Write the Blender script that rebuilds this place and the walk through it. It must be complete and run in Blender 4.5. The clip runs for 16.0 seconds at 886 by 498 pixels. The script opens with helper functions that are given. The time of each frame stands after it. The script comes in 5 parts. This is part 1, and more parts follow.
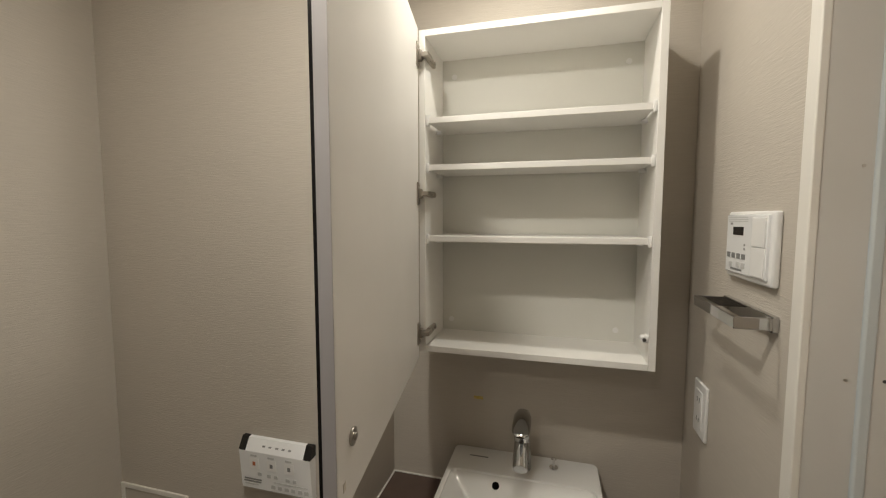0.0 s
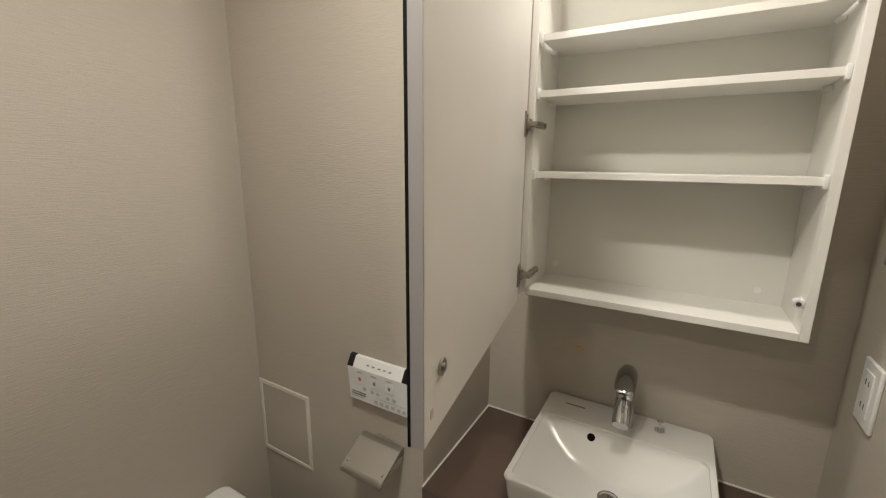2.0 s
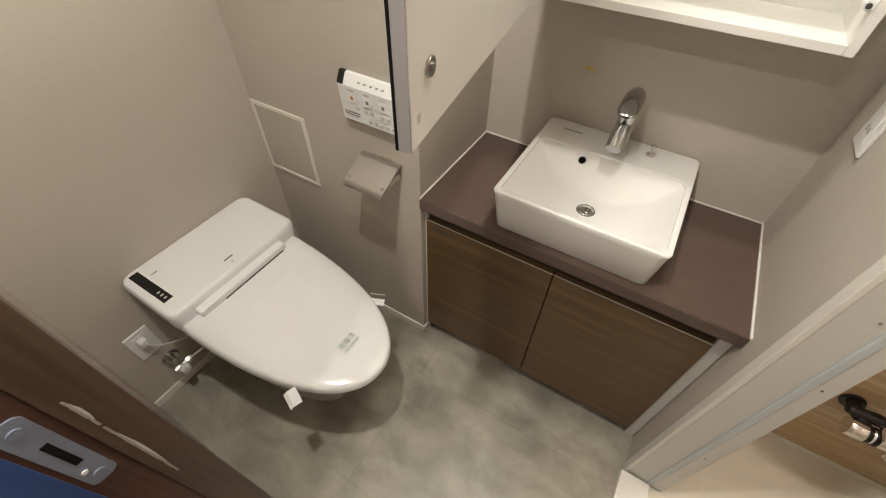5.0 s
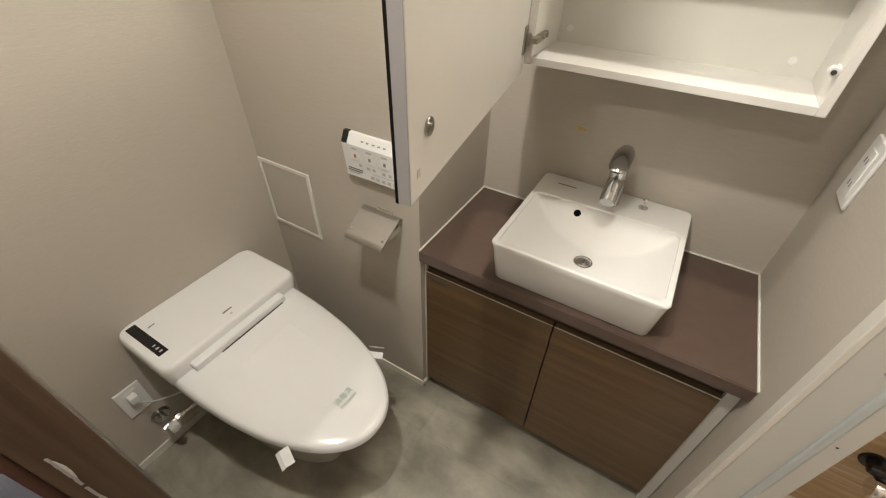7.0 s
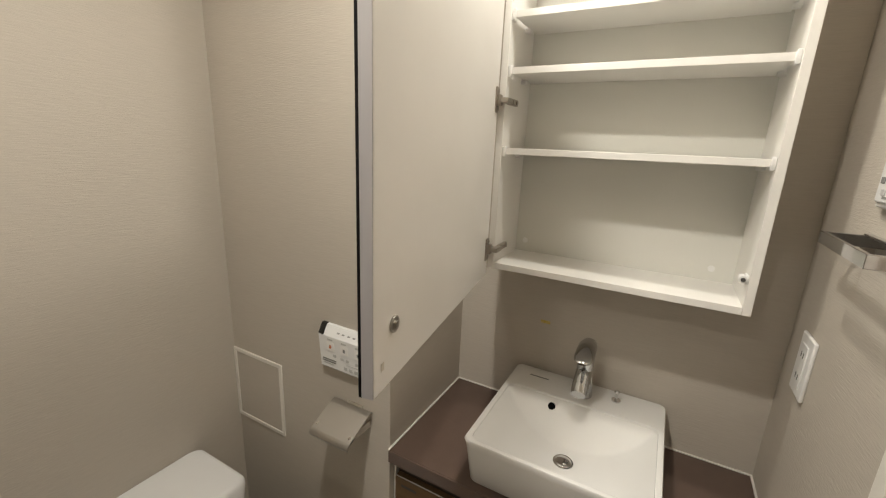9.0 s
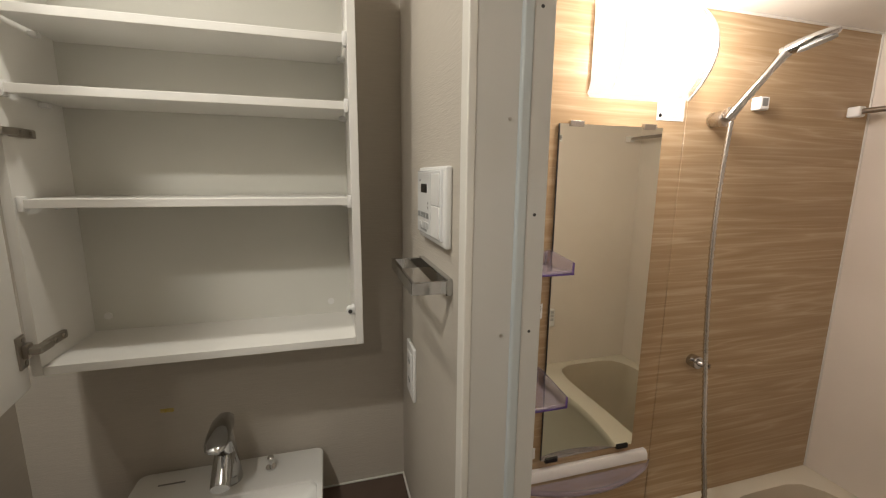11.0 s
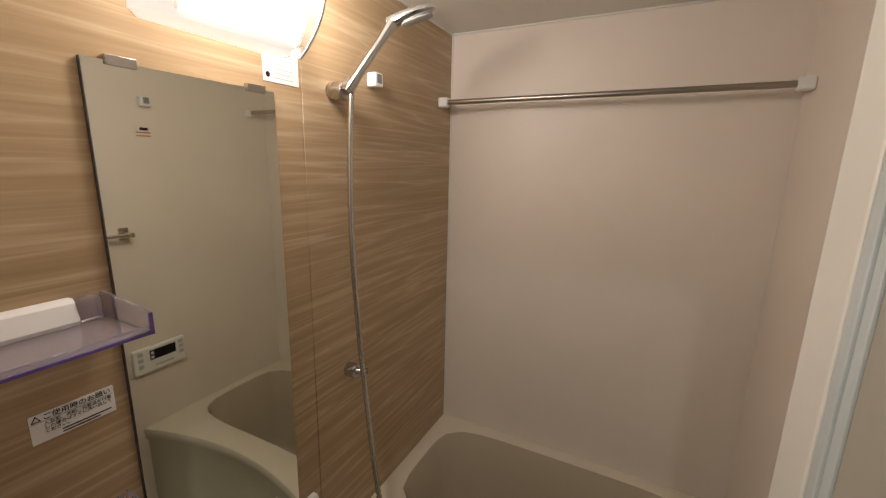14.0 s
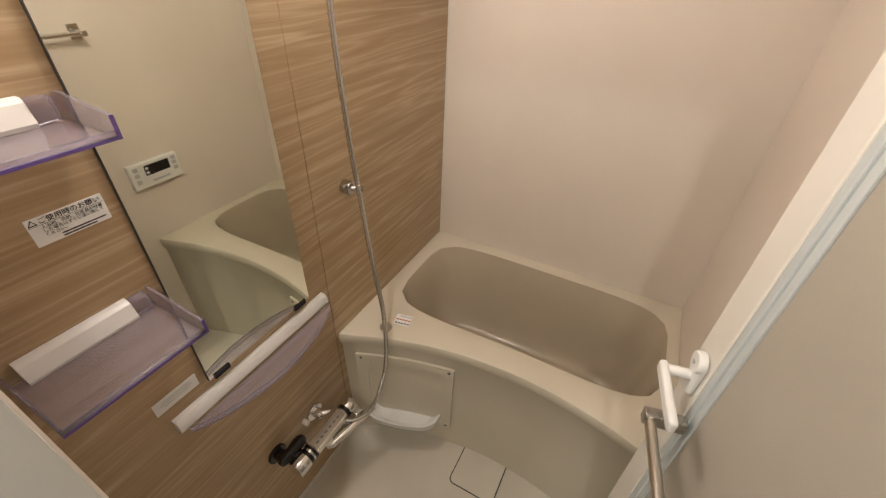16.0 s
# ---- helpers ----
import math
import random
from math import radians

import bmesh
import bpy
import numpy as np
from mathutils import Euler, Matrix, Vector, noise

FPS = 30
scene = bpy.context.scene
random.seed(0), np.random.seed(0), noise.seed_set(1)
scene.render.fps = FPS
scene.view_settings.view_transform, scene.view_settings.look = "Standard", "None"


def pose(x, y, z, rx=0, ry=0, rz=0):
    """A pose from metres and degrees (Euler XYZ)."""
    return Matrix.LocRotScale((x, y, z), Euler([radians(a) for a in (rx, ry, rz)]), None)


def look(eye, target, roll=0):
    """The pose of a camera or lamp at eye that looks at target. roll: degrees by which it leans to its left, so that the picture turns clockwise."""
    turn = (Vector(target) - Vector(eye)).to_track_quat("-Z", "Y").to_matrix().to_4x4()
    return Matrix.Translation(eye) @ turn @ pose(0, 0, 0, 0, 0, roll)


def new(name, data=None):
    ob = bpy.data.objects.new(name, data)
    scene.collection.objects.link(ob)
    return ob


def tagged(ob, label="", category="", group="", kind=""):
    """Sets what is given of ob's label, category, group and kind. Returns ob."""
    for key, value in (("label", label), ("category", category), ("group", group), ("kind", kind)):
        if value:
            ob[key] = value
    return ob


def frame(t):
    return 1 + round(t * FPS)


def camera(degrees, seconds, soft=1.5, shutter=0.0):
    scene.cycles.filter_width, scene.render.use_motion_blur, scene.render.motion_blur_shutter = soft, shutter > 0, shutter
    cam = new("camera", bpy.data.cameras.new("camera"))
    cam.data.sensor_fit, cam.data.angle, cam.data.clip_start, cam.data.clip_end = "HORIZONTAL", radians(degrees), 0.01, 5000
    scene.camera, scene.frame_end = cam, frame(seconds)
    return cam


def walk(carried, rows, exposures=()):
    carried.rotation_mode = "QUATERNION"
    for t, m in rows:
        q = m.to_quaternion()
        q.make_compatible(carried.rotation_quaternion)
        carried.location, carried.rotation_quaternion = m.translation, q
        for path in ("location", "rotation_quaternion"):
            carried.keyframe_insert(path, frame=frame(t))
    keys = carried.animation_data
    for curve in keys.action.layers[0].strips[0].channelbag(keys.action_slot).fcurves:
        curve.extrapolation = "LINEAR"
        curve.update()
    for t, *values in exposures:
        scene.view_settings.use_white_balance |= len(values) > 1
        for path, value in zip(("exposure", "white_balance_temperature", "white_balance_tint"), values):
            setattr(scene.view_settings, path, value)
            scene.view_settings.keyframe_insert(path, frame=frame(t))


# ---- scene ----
cam = camera(94.9, 16.0, soft=1.2)
# seconds, eye, target, roll
PATH = [
    (0, (0.321, 0.226, 1.629), (-0.201, 2.15, 1.473), -0.0),
    (0.5, (0.302, 0.26, 1.621), (-0.503, 2.084, 1.465), 0.1),
    (1, (0.322, 0.271, 1.622), (-0.613, 2.03, 1.449), 0.3),
    (1.5, (0.319, 0.274, 1.617), (-0.659, 2.001, 1.371), 0.4),
    (2, (0.315, 0.275, 1.601), (-0.667, 1.966, 1.18), 0.5),
    (2.5, (0.311, 0.272, 1.584), (-0.642, 1.911, 0.949), 0.8),
    (3, (0.315, 0.277, 1.57), (-0.586, 1.825, 0.681), 1.0),
    (3.5, (0.316, 0.287, 1.553), (-0.508, 1.709, 0.413), 1.3),
    (4, (0.319, 0.298, 1.542), (-0.418, 1.582, 0.198), 1.7),
    (4.2, (0.321, 0.299, 1.542), (-0.385, 1.533, 0.135), 1.8),
    (6.3, (0.325, 0.297, 1.548), (-0.33, 1.436, 0.04), 1.6),
    (6.5, (0.326, 0.29, 1.545), (-0.361, 1.486, 0.096), 1.7),
    (7, (0.331, 0.291, 1.548), (-0.434, 1.607, 0.25), 1.3),
    (7.5, (0.341, 0.282, 1.547), (-0.516, 1.732, 0.469), 1.1),
    (8, (0.345, 0.279, 1.554), (-0.582, 1.837, 0.71), 0.7),
    (8.2, (0.349, 0.272, 1.553), (-0.603, 1.867, 0.812), 0.8),
    (10.3, (0.435, 0.282, 1.634), (0.127, 2.227, 1.286), 0.2),
    (10.5, (0.447, 0.309, 1.632), (0.402, 2.278, 1.283), 0.4),
    (11, (0.502, 0.415, 1.623), (1.038, 2.309, 1.273), 0.5),
    (11.5, (0.581, 0.525, 1.634), (1.551, 2.237, 1.28), 0.6),
    (12, (0.66, 0.593, 1.633), (1.974, 2.059, 1.282), 0.8),
    (12.5, (0.723, 0.653, 1.629), (2.276, 1.865, 1.283), 1.0),
    (13, (0.76, 0.671, 1.628), (2.441, 1.699, 1.282), 1.2),
    (13.5, (0.774, 0.67, 1.626), (2.508, 1.601, 1.272), 1.1),
    (14, (0.777, 0.659, 1.628), (2.52, 1.548, 1.213), 1.2),
    (14.5, (0.781, 0.655, 1.625), (2.495, 1.517, 1.063), 1.4),
    (15, (0.784, 0.652, 1.615), (2.438, 1.48, 0.852), 1.3),
    (15.5, (0.797, 0.659, 1.605), (2.355, 1.433, 0.618), 2.3),
    (16, (0.804, 0.659, 1.599), (2.253, 1.371, 0.417), 2.6),
]
# seconds, stops
EXPOSURES = [(0, -0.33), (0.5, -0.2), (1.0, -0.15), (2.0, 0.0), (2.5, 0.15), (3.5, 0.55), (4.0, 0.7), (6.5, 0.66), (7.5, 0.7), (8.2, 0.52), (10.5, -0.18), (11.0, -0.4), (11.5, -0.45), (12.5, -0.7), (13.5, -0.82), (14.5, -0.76), (15.5, -0.08), (16, 0.1)]
walk(cam, [(t, look(eye, target, roll)) for t, eye, target, roll in PATH], EXPOSURES)

# ---------------------------------------------------------------- light
world = bpy.data.worlds.new("world")
scene.world = world
world.use_nodes = True
bg = world.node_tree.nodes["Background"]
bg.inputs[0].default_value = (0.9, 0.85, 0.78, 1)
bg.inputs[1].default_value = 0.004


def area_lamp(name, loc, size, power, colour, spread=180, rot=(0, 0, 0), size_y=0):
    d = bpy.data.lights.new(name, "AREA")
    d.shape, d.size, d.energy, d.color, d.spread = "DISK", size, power, colour, radians(spread)
    if size_y:
        d.shape, d.size_y = "RECTANGLE", size_y
    ob = new(name, d)
    ob.matrix_world = pose(*loc, *rot)
    return ob


area_lamp("downlight_beam", (0.22, 1.12, 2.385), 0.07, 4.4, (1.0, 0.96, 0.87))
area_lamp("toilet_downlight_beam", (0.00, 0.46, 2.385), 0.07, 10.0, (1.0, 0.96, 0.87))
area_lamp("hall_light_beam", (-0.03, -0.60, 2.385), 0.08, 5.2, (1.0, 0.945, 0.85))
bulb = bpy.data.lights.new("bath_lamp_glow", "POINT")
bulb.energy, bulb.color, bulb.shadow_soft_size = 5.7, (1.0, 0.890, 0.81), 0.03
new("bath_lamp_glow", bulb).location = (1.275, 1.232, 1.945)
# Added fill beside the bath lamp's cover, brightens the far wall.
area_lamp("bath_side_fill", (1.440, 1.255, 1.945), 0.18, 1.2, (1.0, 0.895, 0.82), 140, (0, -90, 0), 0.07)

# ---------------------------------------------------------------- materials


def mat(name, colour, rough=0.5, metal=0.0, colour2=None, scale=(8, 8, 8), bump=0.0, bscale=(60, 60, 60), detail=4,
        ramp=(0.35, 0.65), trans=0.0, ior=1.45, emit=None, strength=0.0, coat=0.0, rvar=0.0, spots=None, warp=0.0):
    m = bpy.data.materials.new(name)
    m.use_nodes = True
    nt = m.node_tree
    b = nt.nodes["Principled BSDF"]
    b.inputs["Base Color"].default_value = (*colour, 1)
    b.inputs["Roughness"].default_value = rough
    b.inputs["Metallic"].default_value = metal
    b.inputs["IOR"].default_value = ior
    b.inputs["Transmission Weight"].default_value = trans
    b.inputs["Coat Weight"].default_value = coat
    b.inputs["Coat Roughness"].default_value = 0.08
    if emit:
        b.inputs["Emission Color"].default_value = (*emit, 1)
        b.inputs["Emission Strength"].default_value = strength
    tc = nt.nodes.new("ShaderNodeTexCoord")

    def noise_at(sc, det=4, rgh=0.55):
        mp = nt.nodes.new("ShaderNodeMapping")
        mp.inputs["Scale"].default_value = sc
        nt.links.new(tc.outputs["Object"], mp.inputs["Vector"])
        n = nt.nodes.new("ShaderNodeTexNoise")
        n.inputs["Scale"].default_value = 1.0
        n.inputs["Detail"].default_value = det
        n.inputs["Roughness"].default_value = rgh
        nt.links.new(mp.outputs[0], n.inputs["Vector"])
        return n

    last = None
    if colour2:
        n = noise_at(scale, detail)
        n.inputs["Distortion"].default_value = warp
        r = nt.nodes.new("ShaderNodeValToRGB")
        r.color_ramp.elements[0].position, r.color_ramp.elements[1].position = ramp
        r.color_ramp.elements[0].color = (*colour, 1)
        r.color_ramp.elements[1].color = (*colour2, 1)
        nt.links.new(n.outputs["Fac"], r.inputs[0])
        last = r.outputs[0]
        if spots:
            n2 = noise_at(spots[0], 6, 0.65)
            n2.inputs["Distortion"].default_value = warp
            r2 = nt.nodes.new("ShaderNodeValToRGB")
            r2.color_ramp.elements[0].position, r2.color_ramp.elements[1].position = spots[1]
            mx = nt.nodes.new("ShaderNodeMix")
            mx.data_type = "RGBA"
            nt.links.new(n2.outputs["Fac"], r2.inputs[0])
            sc = nt.nodes.new("ShaderNodeMath")
            sc.operation = "MULTIPLY"
            sc.inputs[1].default_value = spots[3]
            nt.links.new(r2.outputs[0], sc.inputs[0])
            nt.links.new(sc.outputs[0], mx.inputs[0])
            nt.links.new(last, mx.inputs[6])
            mx.inputs[7].default_value = (*spots[2], 1)
            last = mx.outputs[2]
        nt.links.new(last, b.inputs["Base Color"])
    if bump:
        n = noise_at(bscale, 3)
        bp = nt.nodes.new("ShaderNodeBump")
        bp.inputs["Strength"].default_value = bump
        bp.inputs["Distance"].default_value = 0.002
        nt.links.new(n.outputs["Fac"], bp.inputs["Height"])
        nt.links.new(bp.outputs[0], b.inputs["Normal"])
    if rvar:
        n = noise_at((9, 9, 9), 5)
        mr = nt.nodes.new("ShaderNodeMapRange")
        mr.inputs[3].default_value, mr.inputs[4].default_value = rough - rvar, rough + rvar
        nt.links.new(n.outputs["Fac"], mr.inputs[0])
        nt.links.new(mr.outputs[0], b.inputs["Roughness"])
    return m


M = {}
M["wallpaper"] = mat("wallpaper", (0.505, 0.460, 0.398), 0.75, colour2=(0.527, 0.480, 0.416), scale=(22, 22, 300), bump=0.42, bscale=(34, 34, 430))
M["ceiling"] = mat("ceiling_paper", (0.74, 0.70, 0.63), 0.85, colour2=(0.78, 0.74, 0.67), scale=(30, 30, 30), bump=0.3, bscale=(250, 250, 250))
M["vinyl"] = mat("grey_vinyl", (0.20, 0.185, 0.148), 0.34, colour2=(0.44, 0.412, 0.338), scale=(4.5, 7.0, 5.5), detail=11, ramp=(0.30, 0.70), warp=0.35,
                 spots=((11, 11, 11), (0.52, 0.78), (0.20, 0.185, 0.152), 0.5), bump=0.1, bscale=(120, 120, 120), rvar=0.08)
M["joint"] = mat("dark_joint", (0.24, 0.225, 0.185), 0.8)
M["counter"] = mat("mauve_laminate", (0.108, 0.073, 0.058), 0.30, colour2=(0.119, 0.081, 0.065), scale=(20, 20, 20), bump=0.12, bscale=(400, 400, 400), rvar=0.05)
M["oak"] = mat("brown_oak", (0.098, 0.057, 0.026), 0.42, colour2=(0.155, 0.094, 0.044), scale=(2.2, 2.2, 60), detail=7, ramp=(0.3, 0.7), bump=0.2, bscale=(8, 8, 300),
               spots=((1.6, 1.6, 28), (0.50, 0.75), (0.075, 0.045, 0.023), 0.35))
M["walnut"] = mat("dark_walnut", (0.070, 0.032, 0.023), 0.35, colour2=(0.115, 0.058, 0.040), scale=(60, 60, 3), detail=6, bump=0.15, bscale=(200, 200, 6))
M["walnut_light"] = mat("worn_walnut", (0.078, 0.049, 0.031), 0.36, colour2=(0.118, 0.076, 0.049), scale=(60, 60, 3), detail=6, bump=0.15, bscale=(200, 200, 6))
M["bathwood"] = mat("light_wood_panel", (0.42, 0.296, 0.170), 0.22, bump=0.10, bscale=(6, 6, 250), rvar=0.06)


def strata(m, layers):
    """Lays wavy level streaks over each other: stretch of the noise, its warp, colour stops, weight."""
    nt = m.node_tree
    tc = nt.nodes.new("ShaderNodeTexCoord")
    last = None
    for stretch, warp, detail, stops, weight in layers:
        mp = nt.nodes.new("ShaderNodeMapping")
        mp.inputs["Scale"].default_value = stretch
        mp.inputs["Rotation"].default_value = (0, radians(0.6), 0)
        nt.links.new(tc.outputs["Object"], mp.inputs["Vector"])
        n = nt.nodes.new("ShaderNodeTexNoise")
        n.inputs["Scale"].default_value, n.inputs["Detail"].default_value, n.inputs["Distortion"].default_value = 1.0, detail, warp
        nt.links.new(mp.outputs[0], n.inputs["Vector"])
        r = nt.nodes.new("ShaderNodeValToRGB")
        while len(r.color_ramp.elements) < len(stops):
            r.color_ramp.elements.new(0.5)
        for el, (at, colour) in zip(r.color_ramp.elements, stops):
            el.position, el.color = at, (*colour, 1)
        nt.links.new(n.outputs["Fac"], r.inputs[0])
        if last is None:
            last = r.outputs[0]
            continue
        mx = nt.nodes.new("ShaderNodeMix")
        mx.data_type = "RGBA"
        mx.inputs[0].default_value = weight
        nt.links.new(last, mx.inputs[6])
        nt.links.new(r.outputs[0], mx.inputs[7])
        last = mx.outputs[2]
    nt.links.new(last, nt.nodes["Principled BSDF"].inputs["Base Color"])


WB, WM, WP = (0.365, 0.248, 0.136), (0.445, 0.318, 0.187), (0.575, 0.446, 0.298)
strata(M["bathwood"], (((0.65, 0.65, 15), 0.25, 3, ((0.28, WB), (0.36, WM), (0.385, WP), (0.405, WM), (0.47, WB), (0.50, WM), (0.525, WP), (0.54, WM), (0.62, WB), (0.655, WP), (0.68, WM), (0.78, WP)), 1.0),
                       ((1.5, 1.5, 50), 0.35, 4, ((0.32, WB), (0.48, WM), (0.53, WP), (0.56, WM), (0.72, WB)), 0.34),
                       ((7.0, 7.0, 260), 0.3, 3, ((0.30, WB), (0.55, WM), (0.72, WP)), 0.18)))
M["bathwall"] = mat("pale_panel", (0.79, 0.715, 0.635), 0.42, colour2=(0.82, 0.745, 0.665), scale=(3, 3, 3), bump=0.2, bscale=(180, 180, 180), rvar=0.06)
M["bathceil"] = mat("bath_ceiling", (0.72, 0.69, 0.63), 0.4, colour2=(0.75, 0.72, 0.66), scale=(5, 5, 5), bump=0.1, bscale=(200, 200, 200))
M["bathfloor"] = mat("bath_floor", (0.62, 0.57, 0.48), 0.45, colour2=(0.66, 0.61, 0.52), scale=(6, 6, 6), bump=0.25, bscale=(220, 220, 220), rvar=0.05)
M["tub"] = mat("beige_tub", (0.53, 0.462, 0.358), 0.06, colour2=(0.555, 0.485, 0.378), scale=(4, 4, 4), coat=0.4, rvar=0.03)
M["tubrim"] = mat("cream_tub_apron", (0.66, 0.607, 0.495), 0.16, colour2=(0.69, 0.636, 0.52), scale=(4, 4, 4), rvar=0.05)
M["ceramic"] = mat("white_ceramic", (0.80, 0.79, 0.76), 0.03, colour2=(0.83, 0.82, 0.80), scale=(3, 3, 3))
M["plastic"] = mat("white_plastic", (0.80, 0.79, 0.77), 0.3, colour2=(0.83, 0.82, 0.80), scale=(5, 5, 5), bump=0.04, bscale=(500, 500, 500))
M["gloss"] = mat("gloss_white_plastic", (0.83, 0.83, 0.825), 0.16, colour2=(0.85, 0.85, 0.845), scale=(5, 5, 5), coat=0.25)
M["melamine"] = mat("white_melamine", (0.80, 0.78, 0.74), 0.42, colour2=(0.83, 0.81, 0.77), scale=(4, 4, 4), bump=0.05, bscale=(300, 300, 300))
M["cabback"] = mat("grey_white_back", (0.70, 0.69, 0.635), 0.45, colour2=(0.72, 0.71, 0.655), scale=(4, 4, 4), bump=0.04, bscale=(300, 300, 300))
M["edgeband"] = mat("grey_edge_band", (0.42, 0.40, 0.40), 0.4, colour2=(0.45, 0.43, 0.43), scale=(5, 5, 2))
M["panelpaint"] = mat("white_trim", (0.76, 0.73, 0.67), 0.4, colour2=(0.79, 0.76, 0.70), scale=(6, 6, 6), bump=0.06, bscale=(200, 200, 200))
M["alu"] = mat("white_door_frame", (0.61, 0.597, 0.56), 0.38, colour2=(0.64, 0.627, 0.59), scale=(5, 5, 2), bump=0.05, bscale=(150, 150, 150))
M["gasket"] = mat("pale_gasket", (0.53, 0.57, 0.575), 0.45, colour2=(0.57, 0.61, 0.615), scale=(20, 20, 2))
M["doorpanel"] = mat("door_sheet", (0.42, 0.385, 0.33), 0.35, colour2=(0.45, 0.415, 0.355), scale=(3, 3, 3), bump=0.15, bscale=(160, 160, 160))
M["chrome"] = mat("chrome", (0.80, 0.80, 0.80), 0.07, 1.0, rvar=0.02)
# Copy of the chrome, darkened in its colour to stand in for dark reflections.
M["shaded_chrome"] = mat("darkened_chrome", (0.52, 0.52, 0.52), 0.06, 1.0, rvar=0.02)
M["nickel"] = mat("brushed_nickel", (0.52, 0.49, 0.45), 0.28, 1.0, rvar=0.06)
M["strike"] = mat("filmed_plate", (0.30, 0.34, 0.44), 0.35, 0.4, colour2=(0.36, 0.40, 0.50), scale=(40, 40, 12), rvar=0.08)
M["tape"] = mat("shiny_tape", (0.82, 0.81, 0.78), 0.28, 0.55, bump=1.0, bscale=(160, 160, 160))
M["lidsteel"] = mat("dull_stainless", (0.52, 0.50, 0.47), 0.4, 1.0, bump=0.06, bscale=(600, 20, 20), rvar=0.06)
M["steel"] = mat("stainless", (0.64, 0.61, 0.56), 0.33, 1.0, bump=0.08, bscale=(20, 600, 20), rvar=0.06)
M["rodsteel"] = mat("dull_rod_steel", (0.40, 0.365, 0.32), 0.34, 1.0)
M["hose"] = mat("metal_hose", (0.60, 0.59, 0.57), 0.25, 1.0)
M["black"] = mat("black_plastic", (0.012, 0.011, 0.011), 0.25)
M["hole"] = mat("dark_hole", (0.006, 0.006, 0.006), 1.0, ior=1.05)
M["darkgrey"] = mat("dark_grey", (0.06, 0.058, 0.055), 0.5)
M["greyprint"] = mat("grey_print", (0.22, 0.22, 0.215), 0.6)
M["bluegrey"] = mat("pale_grey_print", (0.50, 0.50, 0.49), 0.6)
M["greenprint"] = mat("green_print", (0.40, 0.50, 0.44), 0.6)
M["redprint"] = mat("red_print", (0.50, 0.16, 0.07), 0.6)
M["yellow"] = mat("yellow_mark", (0.55, 0.40, 0.08), 0.7, colour2=(0.62, 0.50, 0.22), scale=(90, 90, 90))
M["paper"] = mat("paper", (0.80, 0.80, 0.79), 0.6, colour2=(0.83, 0.83, 0.82), scale=(20, 20, 20))
M["bluesheen"] = mat("blue_reflection", (0.035, 0.075, 0.22), 0.35, colour2=(0.06, 0.12, 0.30), scale=(14, 14, 3))
M["mirror"] = mat("mirror", (0.86, 0.89, 0.87), 0.015, 1.0)
M["mirrorold"] = mat("bath_mirror", (0.84, 0.865, 0.785), 0.02, 1.0)
M["violet"] = mat("violet_acrylic", (0.82, 0.77, 0.88), 0.06, trans=0.85, ior=1.25)
M["violet_edge"] = mat("violet_acrylic_edge", (0.27, 0.18, 0.55), 0.12, trans=0.45, ior=1.3)
M["clear"] = mat("clear_acrylic", (0.95, 0.93, 0.90), 0.12, trans=0.9, ior=1.3)
M["glow"] = mat("lit_diffuser", (0.9, 0.88, 0.84), 0.4, emit=(1.0, 0.895, 0.82), strength=10.0)
M["glow_soft"] = mat("lit_shell", (0.9, 0.88, 0.84), 0.4, emit=(1.0, 0.91, 0.83), strength=1.15)
M["seam_glow"] = mat("lit_seam", (0.8, 0.7, 0.55), 0.5, emit=(1.0, 0.88, 0.74), strength=1.0)
M["down_glow"] = mat("lit_downlight", (0.9, 0.88, 0.84), 0.4, emit=(1.0, 0.86, 0.68), strength=12.0)
M["caulk"] = mat("white_caulk", (0.78, 0.76, 0.71), 0.45)
# Near-black paint for the shade in the counter gap and toe kick.
M["shade"] = mat("recess_shade", (0.05, 0.036, 0.027), 0.6)

# ---------------------------------------------------------------- building helpers
ORIGIN = {}


def box(x0, x1, y0, y1, z0, z1, bev=0.0, seg=2):
    bm = bmesh.new()
    bmesh.ops.create_cube(bm, size=1.0)
    for v in bm.verts:
        v.co = Vector(((x0 + x1) / 2 + v.co.x * (x1 - x0), (y0 + y1) / 2 + v.co.y * (y1 - y0), (z0 + z1) / 2 + v.co.z * (z1 - z0)))
    if bev:
        bmesh.ops.bevel(bm, geom=list(bm.edges), offset=bev, segments=seg, profile=0.5, affect="EDGES")
    return bm


def rod(p, q, r, r2=None, n=24, bev=0.0):
    p, q = Vector(p), Vector(q)
    bm = bmesh.new()
    bmesh.ops.create_cone(bm, cap_ends=True, segments=n, radius1=r, radius2=r if r2 is None else r2, depth=(q - p).length)
    if bev:
        bmesh.ops.bevel(bm, geom=[e for e in bm.edges if len(e.link_faces) == 2 and any(len(f.verts) > 4 for f in e.link_faces)],
                        offset=bev, segments=2, profile=0.5, affect="EDGES")
    bm.transform(Matrix.Translation((p + q) / 2) @ (q - p).to_track_quat("Z", "Y").to_matrix().to_4x4())
    return bm


def ball(c, r, sx=1, sy=1, sz=1, n=16):
    bm = bmesh.new()
    bmesh.ops.create_uvsphere(bm, u_segments=n, v_segments=n // 2, radius=r)
    bm.transform(Matrix.Translation(c) @ Matrix.Diagonal((sx, sy, sz, 1)))
    return bm


